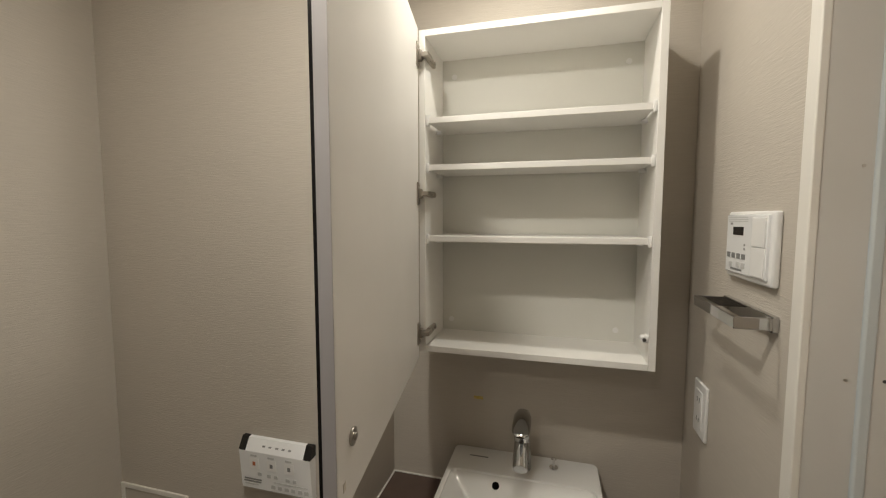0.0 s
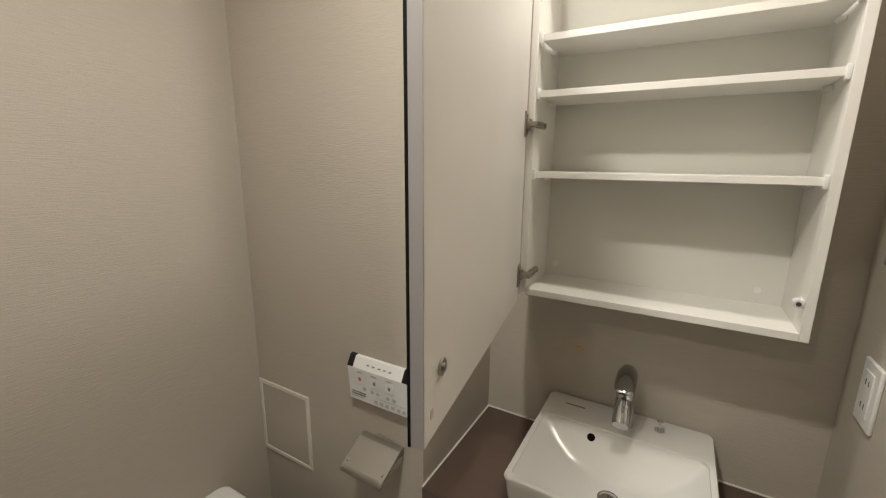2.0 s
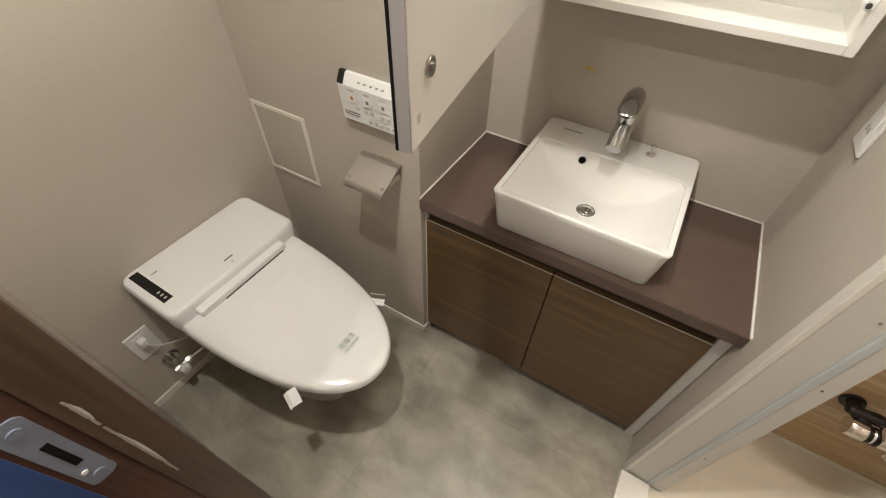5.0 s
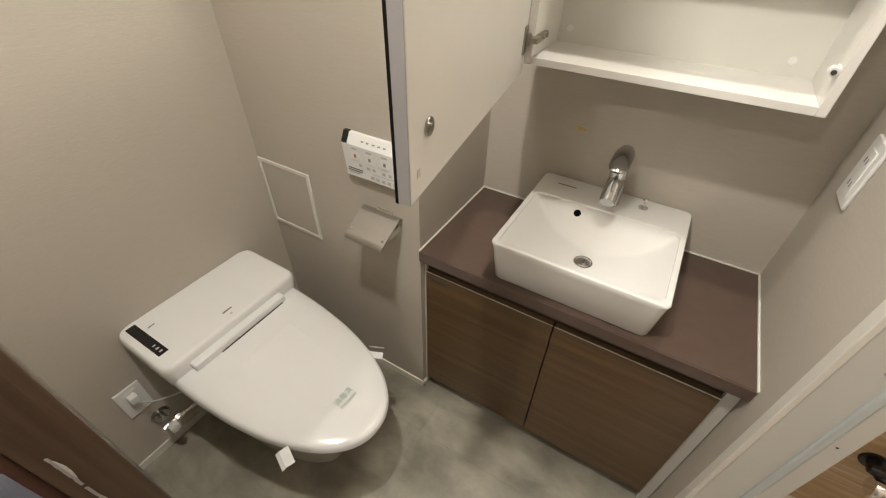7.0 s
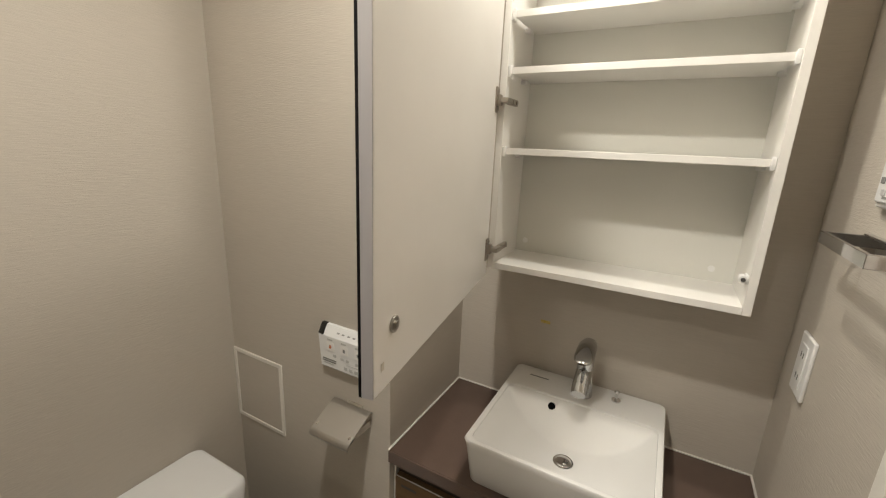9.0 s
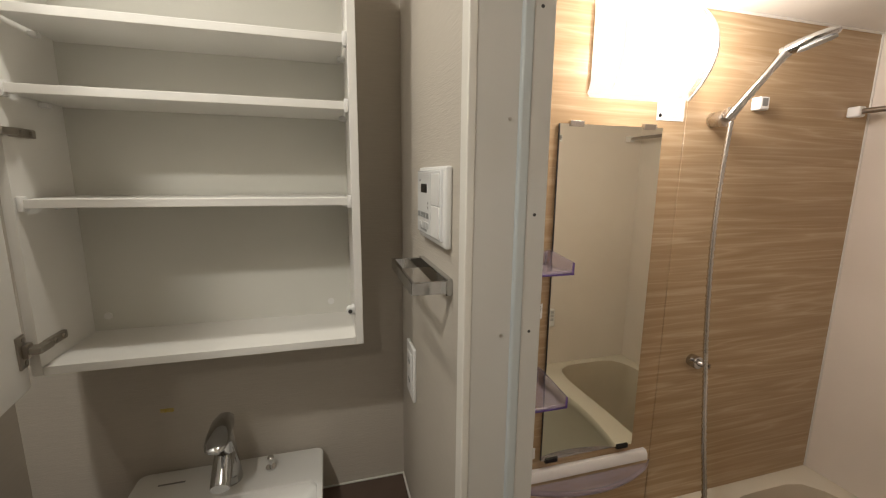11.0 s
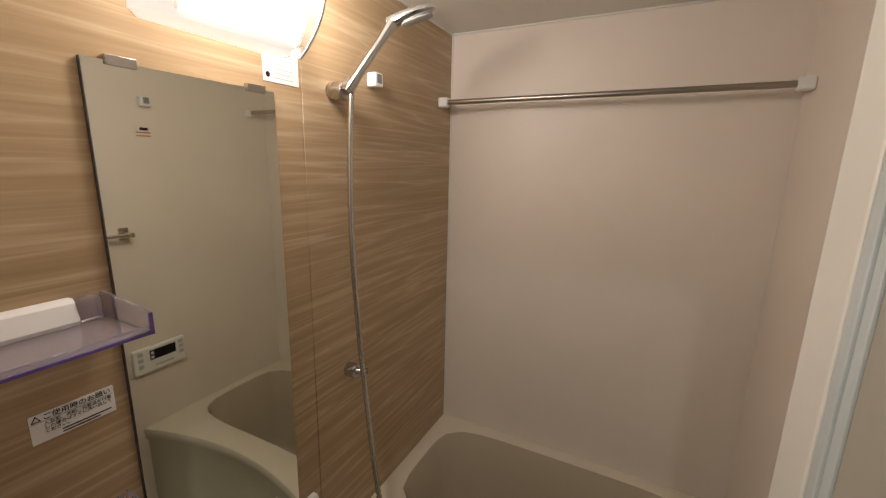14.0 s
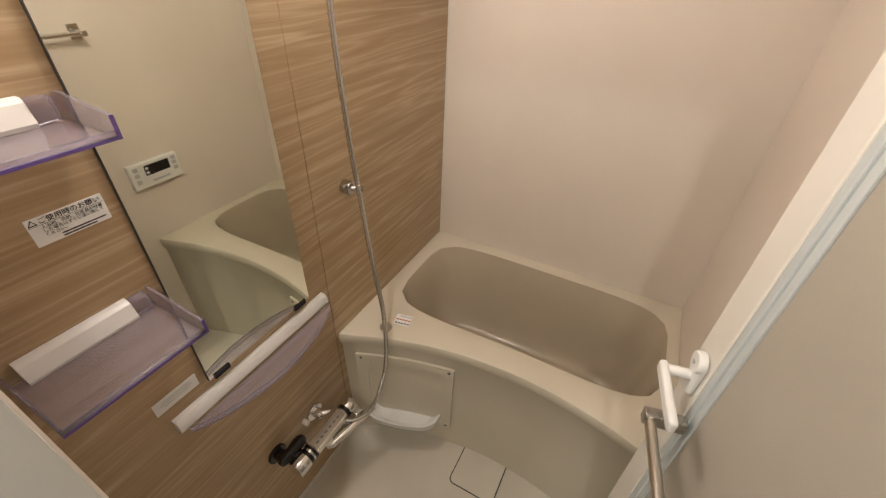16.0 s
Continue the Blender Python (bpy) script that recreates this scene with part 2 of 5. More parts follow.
def join(*bms):
    out = bmesh.new()
    for b in bms:
        me = bpy.data.meshes.new("tmp")
        b.to_mesh(me)
        out.from_mesh(me)
        bpy.data.meshes.remove(me)
        b.free()
    return out


def loft(rings, cap0=True, cap1=True):
    bm = bmesh.new()
    vs = [[bm.verts.new(p) for p in ring] for ring in rings]
    n = len(rings[0])
    for a, b in zip(vs, vs[1:]):
        for i in range(n):
            bm.faces.new((a[i], a[(i + 1) % n], b[(i + 1) % n], b[i]))
    if cap0:
        bm.faces.new(list(reversed(vs[0])))
    if cap1:
        bm.faces.new(vs[-1])
    bmesh.ops.recalc_face_normals(bm, faces=bm.faces)
    return bm


def smooth_path(pts, steps=8):
    pts = [Vector(p) for p in pts]
    ext = [2 * pts[0] - pts[1]] + pts + [2 * pts[-1] - pts[-2]]
    out = []
    for i in range(1, len(ext) - 2):
        a, b, c, d = ext[i - 1:i + 3]
        for k in range(steps):
            t = k / steps
            out.append(0.5 * (2 * b + (c - a) * t + (2 * a - 5 * b + 4 * c - d) * t * t + (3 * b - a - 3 * c + d) * t ** 3))
    out.append(pts[-1])
    return out


def tube(pts, r, n=12, steps=8, ribs=0.0):
    path = smooth_path(pts, steps) if steps else [Vector(p) for p in pts]
    rings, side = [], None
    for i, p in enumerate(path):
        d = (path[min(i + 1, len(path) - 1)] - path[max(i - 1, 0)]).normalized()
        if side is None:
            side = d.cross(Vector((0.3, 0.2, 0.9))).normalized()
        side = (side - d * side.dot(d)).normalized()
        up = d.cross(side)
        rr = r * (1 + (ribs if i % 2 else -ribs))
        rings.append([p + rr * (math.cos(a) * side + math.sin(a) * up) for a in (2 * math.pi * k / n for k in range(n))])
    return loft(rings)


def rrect(x0, x1, y0, y1, z, r, n=6):
    pts = []
    for cx, cy, a0 in ((x1 - r, y1 - r, 0), (x0 + r, y1 - r, 90), (x0 + r, y0 + r, 180), (x1 - r, y0 + r, 270)):
        for k in range(n + 1):
            a = radians(a0 + 90 * k / n)
            pts.append(Vector((cx + r * math.cos(a), cy + r * math.sin(a), z)))
    return pts


def dense(ring, n=6, m=10):
    """Adds points along the four straight sides of a rounded rectangle."""
    out = []
    for i, p in enumerate(ring):
        out.append(p)
        if i % (n + 1) == n:
            q = ring[(i + 1) % len(ring)]
            out += [p.lerp(q, k / (m + 1)) for k in range(1, m + 1)]
    return out


def words(text, size, depth=0.0006):
    c = bpy.data.curves.new("letters", "FONT")
    c.body, c.size, c.extrude, c.align_x, c.align_y = text, size, depth / 2, "CENTER", "CENTER"
    ob = bpy.data.objects.new("letters", c)
    me = bpy.data.meshes.new_from_object(ob)
    bm = bmesh.new()
    bm.from_mesh(me)
    bpy.data.objects.remove(ob)
    bpy.data.curves.remove(c)
    bpy.data.meshes.remove(me)
    return bm


def moved(bm, m):
    bm.transform(m)
    return bm


def finish(bm, name, material, smooth=True):
    bm.normal_update()
    if smooth:
        areas = {f: f.calc_area() for f in bm.faces}
        for f in bm.faces:
            near = [g for e in f.edges for g in e.link_faces if g is not f]
            broad = len(f.verts) > 4 or all(areas[f] > 2.5 * areas[g] and f.normal.dot(g.normal) < 0.997 for g in near)
            f.smooth = not broad
        for e in bm.edges:
            e.smooth = len(e.link_faces) != 2 or e.calc_face_angle(0.0) < radians(40)
    me = bpy.data.meshes.new(name)
    bm.normal_update()
    bm.to_mesh(me)
    bm.free()
    me.materials.append(M[material])
    return me


def thing(name, loc, label, category, group="", turn=0.0):
    ob = new(name)
    ob.empty_display_size = 0.05
    ob.matrix_world = pose(*loc, 0, 0, turn)
    ORIGIN[ob.name] = Vector(loc)
    return tagged(ob, label, category, group)


def part(name, bm, material, parent, label="", local=False):
    root = parent
    while root.parent:
        root = root.parent
    if not local and root.type == "EMPTY":
        bm.transform(Matrix.Translation(-ORIGIN[root.name]))
    ob = new(name, finish(bm, name, material))
    ob.parent = parent
    return tagged(ob, label)


def solo(name, bm, material, label, category, group=""):
    return tagged(new(name, finish(bm, name, material)), label, category, group)


def setting(name, bm, material, label="", category=""):
    return tagged(new(name, finish(bm, name, material)), label, category, kind="structure")


# ---------------------------------------------------------------- plan (metres)
XA, YB, YC, XD = -0.862, 1.060, 1.487, 0.690      # toilet room: back wall, holder wall, alcove back, bath-side wall
XL, YS, H = -0.196, 0.262, 2.40                   # alcove side, doorway wall, ceiling
YW, XF, YBS, XBW, HB = 1.357, 2.186, 0.345, 0.815, 2.075   # bath: wood wall, far wall, near wall, door side, ceiling
ZC = 0.750                                        # counter top

# ---------------------------------------------------------------- setting: toilet room and hall
setting("wall_west", box(XA - 0.1, XA, YS - 0.1, YB + 0.1, 0, H), "wallpaper", "greige wallpaper wall behind the toilet")
setting("wall_north", box(XA, XL, YB, YC + 0.1, 0, H), "wallpaper", "greige textured wallpaper wall with the toilet remote")
setting("wall_alcove", box(XL, XD + 0.12, YC, YC + 0.1, 0, H), "wallpaper", "greige wallpaper wall behind the wash basin")
setting("wall_east", box(XD, XD + 0.118, 0.975, YC, 0, H), "wallpaper", "greige wallpaper wall beside the bath door")
setting("wall_east_corner", box(XD, XD + 0.118, 0.10, 0.345, 0, H), "wallpaper")
setting("wall_east_lintel", box(XD, XD + 0.118, 0.345, 0.975, 2.06, H), "wallpaper")
setting("wall_south", box(XA - 0.1, -0.215, 0.10, YS, 0, H), "wallpaper")
setting("wall_south_corner", box(0.585, XD, 0.10, YS, 0, H), "wallpaper")
setting("wall_south_lintel", box(-0.215, 0.585, 0.10, YS, 2.05, H), "wallpaper")
setting("ceiling", box(XA - 0.1, XD + 0.12, -1.4, YC + 0.1, H, H + 0.05), "ceiling", "white papered ceiling")
setting("wall_hall_south", box(-1.1, 1.3, -1.5, -1.4, 0, H), "wallpaper")
setting("wall_hall_west", box(-1.1, -1.0, -1.4, 0.10, 0, H), "wallpaper")
setting("wall_hall_east", box(1.2, 1.3, -1.4, 0.10, 0, H), "wallpaper")
setting("ceiling_hall", box(XD + 0.12, 1.3, -1.4, 0.10, H, H + 0.05), "ceiling")
setting("ceiling_hall_west", box(-1.1, XA - 0.1, -1.4, 0.10, H, H + 0.05), "ceiling")
setting("hall_floor", box(-1.1, 1.3, -1.5, 0.10, -0.05, 0.0), "walnut_light", "brown wooden hall floor")
floor = setting("floor", box(XA - 0.1, 0.784, 0.10, YC + 0.1, -0.06, -0.0045), "joint", "grey concrete-look vinyl tile floor")
setting("baseboard_north", box(XA, XL + 0.007, YB - 0.007, YB, 0, 0.036, 0.002), "panelpaint", "thin pale skirting strip")
setting("baseboard_west", box(XA, XA + 0.007, YS, YB - 0.007, 0, 0.036, 0.002), "panelpaint", "thin pale skirting strip")
setting("baseboard_corner", box(XL, XL + 0.007, YB - 0.007, YB + 0.02, 0, 0.036, 0.002), "panelpaint")

# entrance door frame in dark wood
frame_a = thing("door_1", (-0.16, 0.19, 0), "dark brown wooden toilet door frame with a metal strike plate", "door frame")
tagged(frame_a, kind="structure")
part("jamb", box(-0.215, -0.16, 0.214, 0.276, 0, 2.05, 0.002), "walnut_light", frame_a)
part("stop", box(-0.215, -0.168, 0.085, 0.214, 0, 2.05, 0.002), "walnut", frame_a, "darker rebate of the frame")
# Added strip: its blue colour paints a reflection on the jamb's outer edge.
part("sheen_strip", box(-0.1685, -0.1665, 0.086, 0.158, 0, 2.04, 0.0005), "bluesheen", frame_a, "blue strip painted as a reflection on the jamb")
plate = part("strike_plate", join(loft([[Vector((x, p.y, p.x)) for p in rrect(0.868, 1.072, 0.166, 0.200, 0, 0.012)] for x in (-0.1682, -0.1655)]),
                                  rod((-0.166, 0.183, 0.890), (-0.1635, 0.183, 0.890), 0.0075, n=16), rod((-0.166, 0.183, 1.050), (-0.1635, 0.183, 1.050), 0.0075, n=16)), "strike", frame_a, "brushed metal strike plate")
part("latch_hole", box(-0.1656, -0.1644, 0.179, 0.1885, 0.935, 1.005), "black", plate)
part("stop_dot", rod((-0.166, 0.176, 0.912), (-0.1635, 0.176, 0.912), 0.004, n=12), "plastic", plate)
for z0, z1, y0 in ((0.972, 1.050, 0.228), (0.745, 0.965, 0.228)):
    part("tape_scrap", loft([[Vector((-0.1602, y0, z0 + (z1 - z0) * k / 9)), Vector((-0.1602, y0 + 0.0075 * math.sin(math.pi * (k + 0.4) / 10), z0 + (z1 - z0) * k / 9)),
                              Vector((-0.158 + 0.0014 * math.sin(k * 2.4), y0 + 0.004, z0 + (z1 - z0) * k / 9))] for k in range(10)]), "tape", frame_a, "torn shiny tape scrap")
part("jamb", box(0.56, 0.59, 0.085, 0.276, 0, 2.05, 0.002), "walnut_light", frame_a)
part("head", box(-0.215, 0.59, 0.085, 0.276, 2.05, 2.08, 0.002), "walnut_light", frame_a)
part("threshold", box(-0.168, 0.56, 0.095, 0.135, -0.003, 0.006, 0.002), "walnut", frame_a)

# ---------------------------------------------------------------- setting: bath
bath_n = setting("wall_bath_north", box(XBW, XF + 0.04, YW + 0.012, YW + 0.04, 0, HB), "joint", "light brown wood-grain bath wall")
setting("wall_bath_east", box(XF, XF + 0.04, YBS - 0.04, YW + 0.012, 0, HB), "bathwall", "pale beige glossy bath wall panel")
setting("wall_bath_south", box(XBW - 0.015, XF, YBS - 0.04, YBS, 0, HB), "bathwall", "pale beige glossy bath wall panel")
setting("wall_bath_west", box(XBW - 0.012, XBW, 0.975, YW + 0.012, 0, HB), "bathwall", "pale beige bath wall panel beside the door")
setting("ceiling_bath", box(XBW - 0.012, XF + 0.04, YBS - 0.04, YW + 0.04, HB, HB + 0.03), "bathceil", "off-white bath ceiling panel")
setting("bath_floor", box(XBW - 0.03, XF, YBS, YW, -0.05, 0.0), "bathfloor", "cream bath floor pan")
setting("trim_bath_base", box(XBW, 1.50, YW - 0.006, YW, 0, 0.026, 0.002), "bathfloor", "cream raised edge of the bath floor pan")
setting("trim_bath_corner", box(XF - 0.005, XF, YW - 0.005, YW, 0.57, HB, 0.001), "panelpaint", "white corner strip")
setting("trim_bath_ceiling", join(box(XBW, XF, YW - 0.006, YW, HB - 0.006, HB, 0.001), box(XF - 0.006, XF, YBS, YW - 0.006, HB - 0.006, HB, 0.001)), "panelpaint")

# bath door frame
bframe = thing("door_2", (0.74, 0.66, 0), "white aluminium bath door frame with a pale rubber gasket", "door frame")
tagged(bframe, kind="structure")
part("casing", box(XD - 0.003, XD + 0.010, 0.954, 0.984, 0, 2.07, 0.0025, 3), "panelpaint", bframe, "white painted casing strip")
part("jamb", box(XD + 0.009, 0.7655, 0.956, 0.976, 0, 2.06, 0.001), "alu", bframe)
part("gasket", box(0.7625, 0.780, 0.950, 0.970, 0, 2.06, 0.004, 3), "gasket", bframe, "pale bluish rubber gasket")
part("jamb", box(0.7775, 0.812, 0.9525, 0.976, 0, 2.06, 0.002), "alu", bframe)
for sx, sz in ((0.750, 1.703), (0.793, 1.569), (0.793, 1.389), (0.748, 1.385), (0.748, 1.0), (0.791, 0.8), (0.791, 1.85), (0.791, 0.35)):
    yy = 0.956 if sx < 0.77 else 0.953
    part("screw", join(rod((sx, yy + 0.001, sz), (sx, yy - 0.0008, sz), 0.0026, n=14), box(sx - 0.0024, sx + 0.0024, yy - 0.0012, yy - 0.0006, sz - 0.0005, sz + 0.0005)), "nickel" if sx < 0.77 else "darkgrey", bframe)
part("jamb", box(XD + 0.010, 0.820, 0.338, 0.352, 0, 2.06, 0.002), "alu", bframe)
part("head", box(XD, 0.822, 0.352, 0.953, 2.03, 2.06, 0.002), "alu", bframe)
part("sill", box(XD - 0.012, 0.775, 0.352, 0.950, -0.01, 0.022, 0.004), "panelpaint", bframe, "white sill of the bath door")
part("sill", box(0.776, 0.83, 0.352, 0.950, -0.01, 0.012, 0.003), "bathfloor", bframe)

# ---------------------------------------------------------------- bath door leaf, open
DOOR_TURN = 10.2
leaf = thing("bath_door", (0.815, 0.366, 0.0), "open white bath door with beige panel and lever handle", "door", turn=DOOR_TURN)
LW, SW = 0.577, 0.064
part("stile", box(LW - SW, LW, -0.014, 0.014, 0.03, 2.0, 0.004, 2), "panelpaint", leaf, local=True)
part("stile", box(0.0, 0.045, -0.014, 0.014, 0.03, 2.0, 0.004, 2), "panelpaint", leaf, local=True)
part("rail", box(0.045, LW - SW, -0.013, 0.013, 1.94, 2.0, 0.004), "panelpaint", leaf, local=True)
part("rail", box(0.045, LW - SW, -0.013, 0.013, 0.03, 0.12, 0.004), "panelpaint", leaf, local=True)
part("panel", box(0.045, LW - SW, -0.004, 0.004, 0.12, 1.94), "doorpanel", leaf, "beige semi-matt door sheet", local=True)
part("gasket", box(LW - SW - 0.0145, LW - SW + 0.001, 0.003, 0.0120, 0.12, 1.94, 0.002), "gasket", leaf, "pale rubber gasket", local=True)
part("bead", box(LW - SW - 0.028, LW - SW - 0.0125, 0.003, 0.0080, 0.12, 1.94, 0.002), "gasket", leaf, "grey glazing bead", local=True)
part("gasket", box(LW, LW + 0.004, -0.008, 0.008, 0.05, 1.98, 0.001), "gasket", leaf, local=True)
hz, hs = 1.080, LW - 0.040
hand = part("handle", join(box(hs - 0.016, hs + 0.016, 0.013, 0.026, hz - 0.026, hz + 0.040, 0.006, 3),
                           rod((hs, 0.016, hz + 0.034), (hs, 0.030, hz + 0.034), 0.018, n=28, bev=0.003)), "plastic", leaf, "white plastic lever handle", local=True)
part("lever", join(rod((hs, 0.024, hz + 0.004), (hs, 0.068, hz + 0.004), 0.0085, n=18, bev=0.002),
                   box(hs - 0.108, hs + 0.010, 0.058, 0.071, hz - 0.007, hz + 0.015, 0.0055, 4)), "plastic", hand, local=True)
part("screw", rod((hs, 0.029, hz + 0.034), (hs, 0.0312, hz + 0.034), 0.004, n=12), "bluegrey", hand, local=True)
bar = part("towel_bar", rod((LW - 0.082, 0.066, 1.014), (0.08, 0.066, 1.014), 0.0085, n=24, bev=0.001), "steel", leaf, "stainless towel bar", local=True)
for bx in (LW - 0.082, 0.08):
    part("bracket", box(bx - 0.010, bx + 0.010, 0.0135, 0.076, 1.001, 1.026, 0.003), "nickel", bar, local=True)

# ---------------------------------------------------------------- vanity
vanity = thing("vanity_unit", (0.24, 1.28, 0), "brown oak wash basin cabinet with two doors", "cabinet")
part("body", box(XL + 0.004, XD - 0.004, 1.098, YC - 0.002, 0.055, 0.705, 0.001), "shade", vanity, "cabinet carcass with recess shade painted into its colour")
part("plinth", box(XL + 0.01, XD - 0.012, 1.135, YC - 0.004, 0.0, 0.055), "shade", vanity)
part("door", box(XL + 0.010, 0.2345, 1.076, 1.097, 0.060, 0.652, 0.0012), "oak", vanity, "brown oak door with horizontal grain")
part("door", box(0.2385, 0.654, 1.076, 1.097, 0.060, 0.652, 0.0012), "oak", vanity, "brown oak door with horizontal grain")
part("edge_strip", box(XL + 0.010, 0.2345, 1.0757, 1.0785, 0.6522, 0.6540), "alu", vanity, "pale metal edge strip")
part("edge_strip", box(0.2385, 0.654, 1.0757, 1.0785, 0.6522, 0.6540), "alu", vanity, "pale metal edge strip")
part("filler", box(0.657, XD - 0.003, 1.084, 1.097, 0.0, 0.705, 0.001), "alu", vanity, "pale grey filler strip")
part("filler", box(XL + 0.002, XL + 0.009, 1.080, 1.097, 0.0, 0.705, 0.001), "alu", vanity, "pale grey filler strip")
part("printed_mark", box(-0.165, -0.115, 1.0752, 1.0759, 0.622, 0.630), "darkgrey", vanity)
top = thing("counter", (0.24, 1.27, 0.712), "mauve brown laminate counter top on the vanity", "counter")
part("slab", box(XL + 0.002, XD - 0.002, 1.0545, YC - 0.001, 0.712, ZC, 0.002), "counter", top)
part("front_edge", box(XL + 0.002, XD - 0.002, 1.050, 1.0543, 0.712, ZC - 0.0005, 0.0015), "counter", top, "thin laminate front edge")
setting("trim_caulk", join(box(XL, XL + 0.005, 1.052, YC, ZC, ZC + 0.004, 0.001), box(XL + 0.005, XD - 0.005, YC - 0.005, YC, ZC, ZC + 0.004, 0.001),
                           box(XD - 0.005, XD, 1.052, YC, ZC - 0.04, ZC + 0.004, 0.001)), "caulk", "thin white caulk line")

# basin
SX0, SX1, SY0, SY1, SZ = 0.026, 0.464, 1.053, 1.482, 0.884
rings = [rrect(SX0 + 0.016, SX1 - 0.014, SY0 + 0.024, SY1 - 0.004, ZC, 0.02), rrect(SX0 + 0.012, SX1 - 0.011, SY0 + 0.019, SY1 - 0.003, ZC + 0.006, 0.024),
         rrect(SX0 + 0.003, SX1 - 0.003, SY0 + 0.003, SY1, SZ - 0.02, 0.022), rrect(SX0, SX1, SY0, SY1, SZ - 0.005, 0.020),
         rrect(SX0 + 0.002, SX1 - 0.002, SY0 + 0.002, SY1 - 0.002, SZ - 0.001, 0.019), rrect(SX0 + 0.005, SX1 - 0.005, SY0 + 0.005, SY1 - 0.005, SZ, 0.018),
         rrect(SX0 + 0.011, SX1 - 0.011, SY0 + 0.011, 1.362, SZ, 0.02), rrect(SX0 + 0.015, SX1 - 0.015, SY0 + 0.015, 1.358, SZ - 0.002, 0.022)]
cx, cy = 0.245, 1.208
rings.append(rrect(SX0 + 0.016, SX1 - 0.016, SY0 + 0.016, 1.357, SZ - 0.010, 0.022))


def bowl_depth(x, y):
    """Trough hollowed from the sides, met by a sloping back wall along an arc."""
    u = min(1.0, abs(x - 0.245) / 0.205)
    front = min(1.0, max(0.0, (y - SY0 - 0.013) / 0.075))
    trough = 0.006 + 0.076 * (1 - u ** 2.7) * (1 - (1 - front) ** 3) + 0.004 * max(0.0, 1 - math.hypot(x - cx, y - cy) / 0.09)
    slope = 0.004 + 0.80 * (1.3615 - y)
    h = max(0.0, 0.007 - abs(trough - slope)) / 0.007
    return min(trough, slope) - h * h * 0.00175


def bowl_grid(x0, x1, y0, y1, nx=56, ny=44):
    bm = bmesh.new()
    vs = [[bm.verts.new((x0 + (x1 - x0) * a / nx, y0 + (y1 - y0) * b / ny, SZ - bowl_depth(x0 + (x1 - x0) * a / nx, y0 + (y1 - y0) * b / ny))) for a in range(nx + 1)] for b in range(ny + 1)]
    for p, q in zip(vs, vs[1:]):
        for a in range(nx):
            bm.faces.new((p[a], p[a + 1], q[a + 1], q[a]))
    return bm


basin = thing("wash_basin", (0.24, 1.27, ZC), "white square ceramic wash basin on the counter", "basin")
part("rim", loft(rings, True, False), "ceramic", basin)
part("bowl", bowl_grid(SX0 + 0.014, SX1 - 0.014, SY0 + 0.014, 1.3595), "ceramic", basin, "hollowed bowl with a sloping back")
part("drain", join(rod((cx, cy, SZ - 0.088), (cx, cy, SZ - 0.083), 0.026, n=28, bev=0.001), ball((cx, cy, SZ - 0.083), 0.0215, 1, 1, 0.12)), "chrome", basin, "round chrome drain plug")
part("overflow_hole", moved(rod((0, 0, -0.003), (0, 0, 0.0012), 0.0105, n=22), pose(0.176, 1.337, SZ - 0.0236, 38.7, 0, 0)), "hole", basin, "dark round overflow hole")
part("printed_mark", box(0.082, 0.140, 1.4275, 1.4325, SZ + 0.0002, SZ + 0.0008), "greyprint", basin)
part("plug_knob", join(rod((0.336, 1.425, SZ), (0.336, 1.425, SZ + 0.006), 0.013, n=22, bev=0.001), rod((0.336, 1.425, SZ), (0.336, 1.425, SZ + 0.028), 0.004, n=12),
                       ball((0.336, 1.425, SZ + 0.030), 0.0085, 1, 1, 0.7)), "chrome", basin, "small chrome pop-up knob")

SLIM = Matrix.Translation((0.246, 1.40, SZ)) @ Matrix.Diagonal((0.86, 0.95, 0.88, 1)) @ Matrix.Translation((-0.246, -1.40, -SZ))
tap = thing("basin_tap", (0.236, 1.42, SZ), "chrome single lever basin tap", "tap")


def oval(cx, cy, z, rx, ry, n=24):
    return [Vector((cx + rx * math.cos(2 * math.pi * k / n), cy + ry * math.sin(2 * math.pi * k / n), z)) for k in range(n)]


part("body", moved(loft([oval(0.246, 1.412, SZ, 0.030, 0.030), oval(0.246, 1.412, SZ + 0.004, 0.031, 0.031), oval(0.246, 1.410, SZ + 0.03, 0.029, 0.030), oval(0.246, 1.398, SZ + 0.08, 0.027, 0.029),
                   oval(0.246, 1.378, SZ + 0.130, 0.027, 0.030), oval(0.246, 1.366, SZ + 0.168, 0.027, 0.030), oval(0.246, 1.364, SZ + 0.174, 0.024, 0.027)]), SLIM), "shaded_chrome", tap)
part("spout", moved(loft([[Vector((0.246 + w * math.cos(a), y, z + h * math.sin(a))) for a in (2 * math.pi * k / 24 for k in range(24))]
                    for y, z, w, h in ((1.392, SZ + 0.108, 0.025, 0.034), (1.368, SZ + 0.100, 0.026, 0.030), (1.338, SZ + 0.080, 0.026, 0.021), (1.316, SZ + 0.064, 0.025, 0.015), (1.308, SZ + 0.059, 0.023, 0.012))]), SLIM), "shaded_chrome", tap)
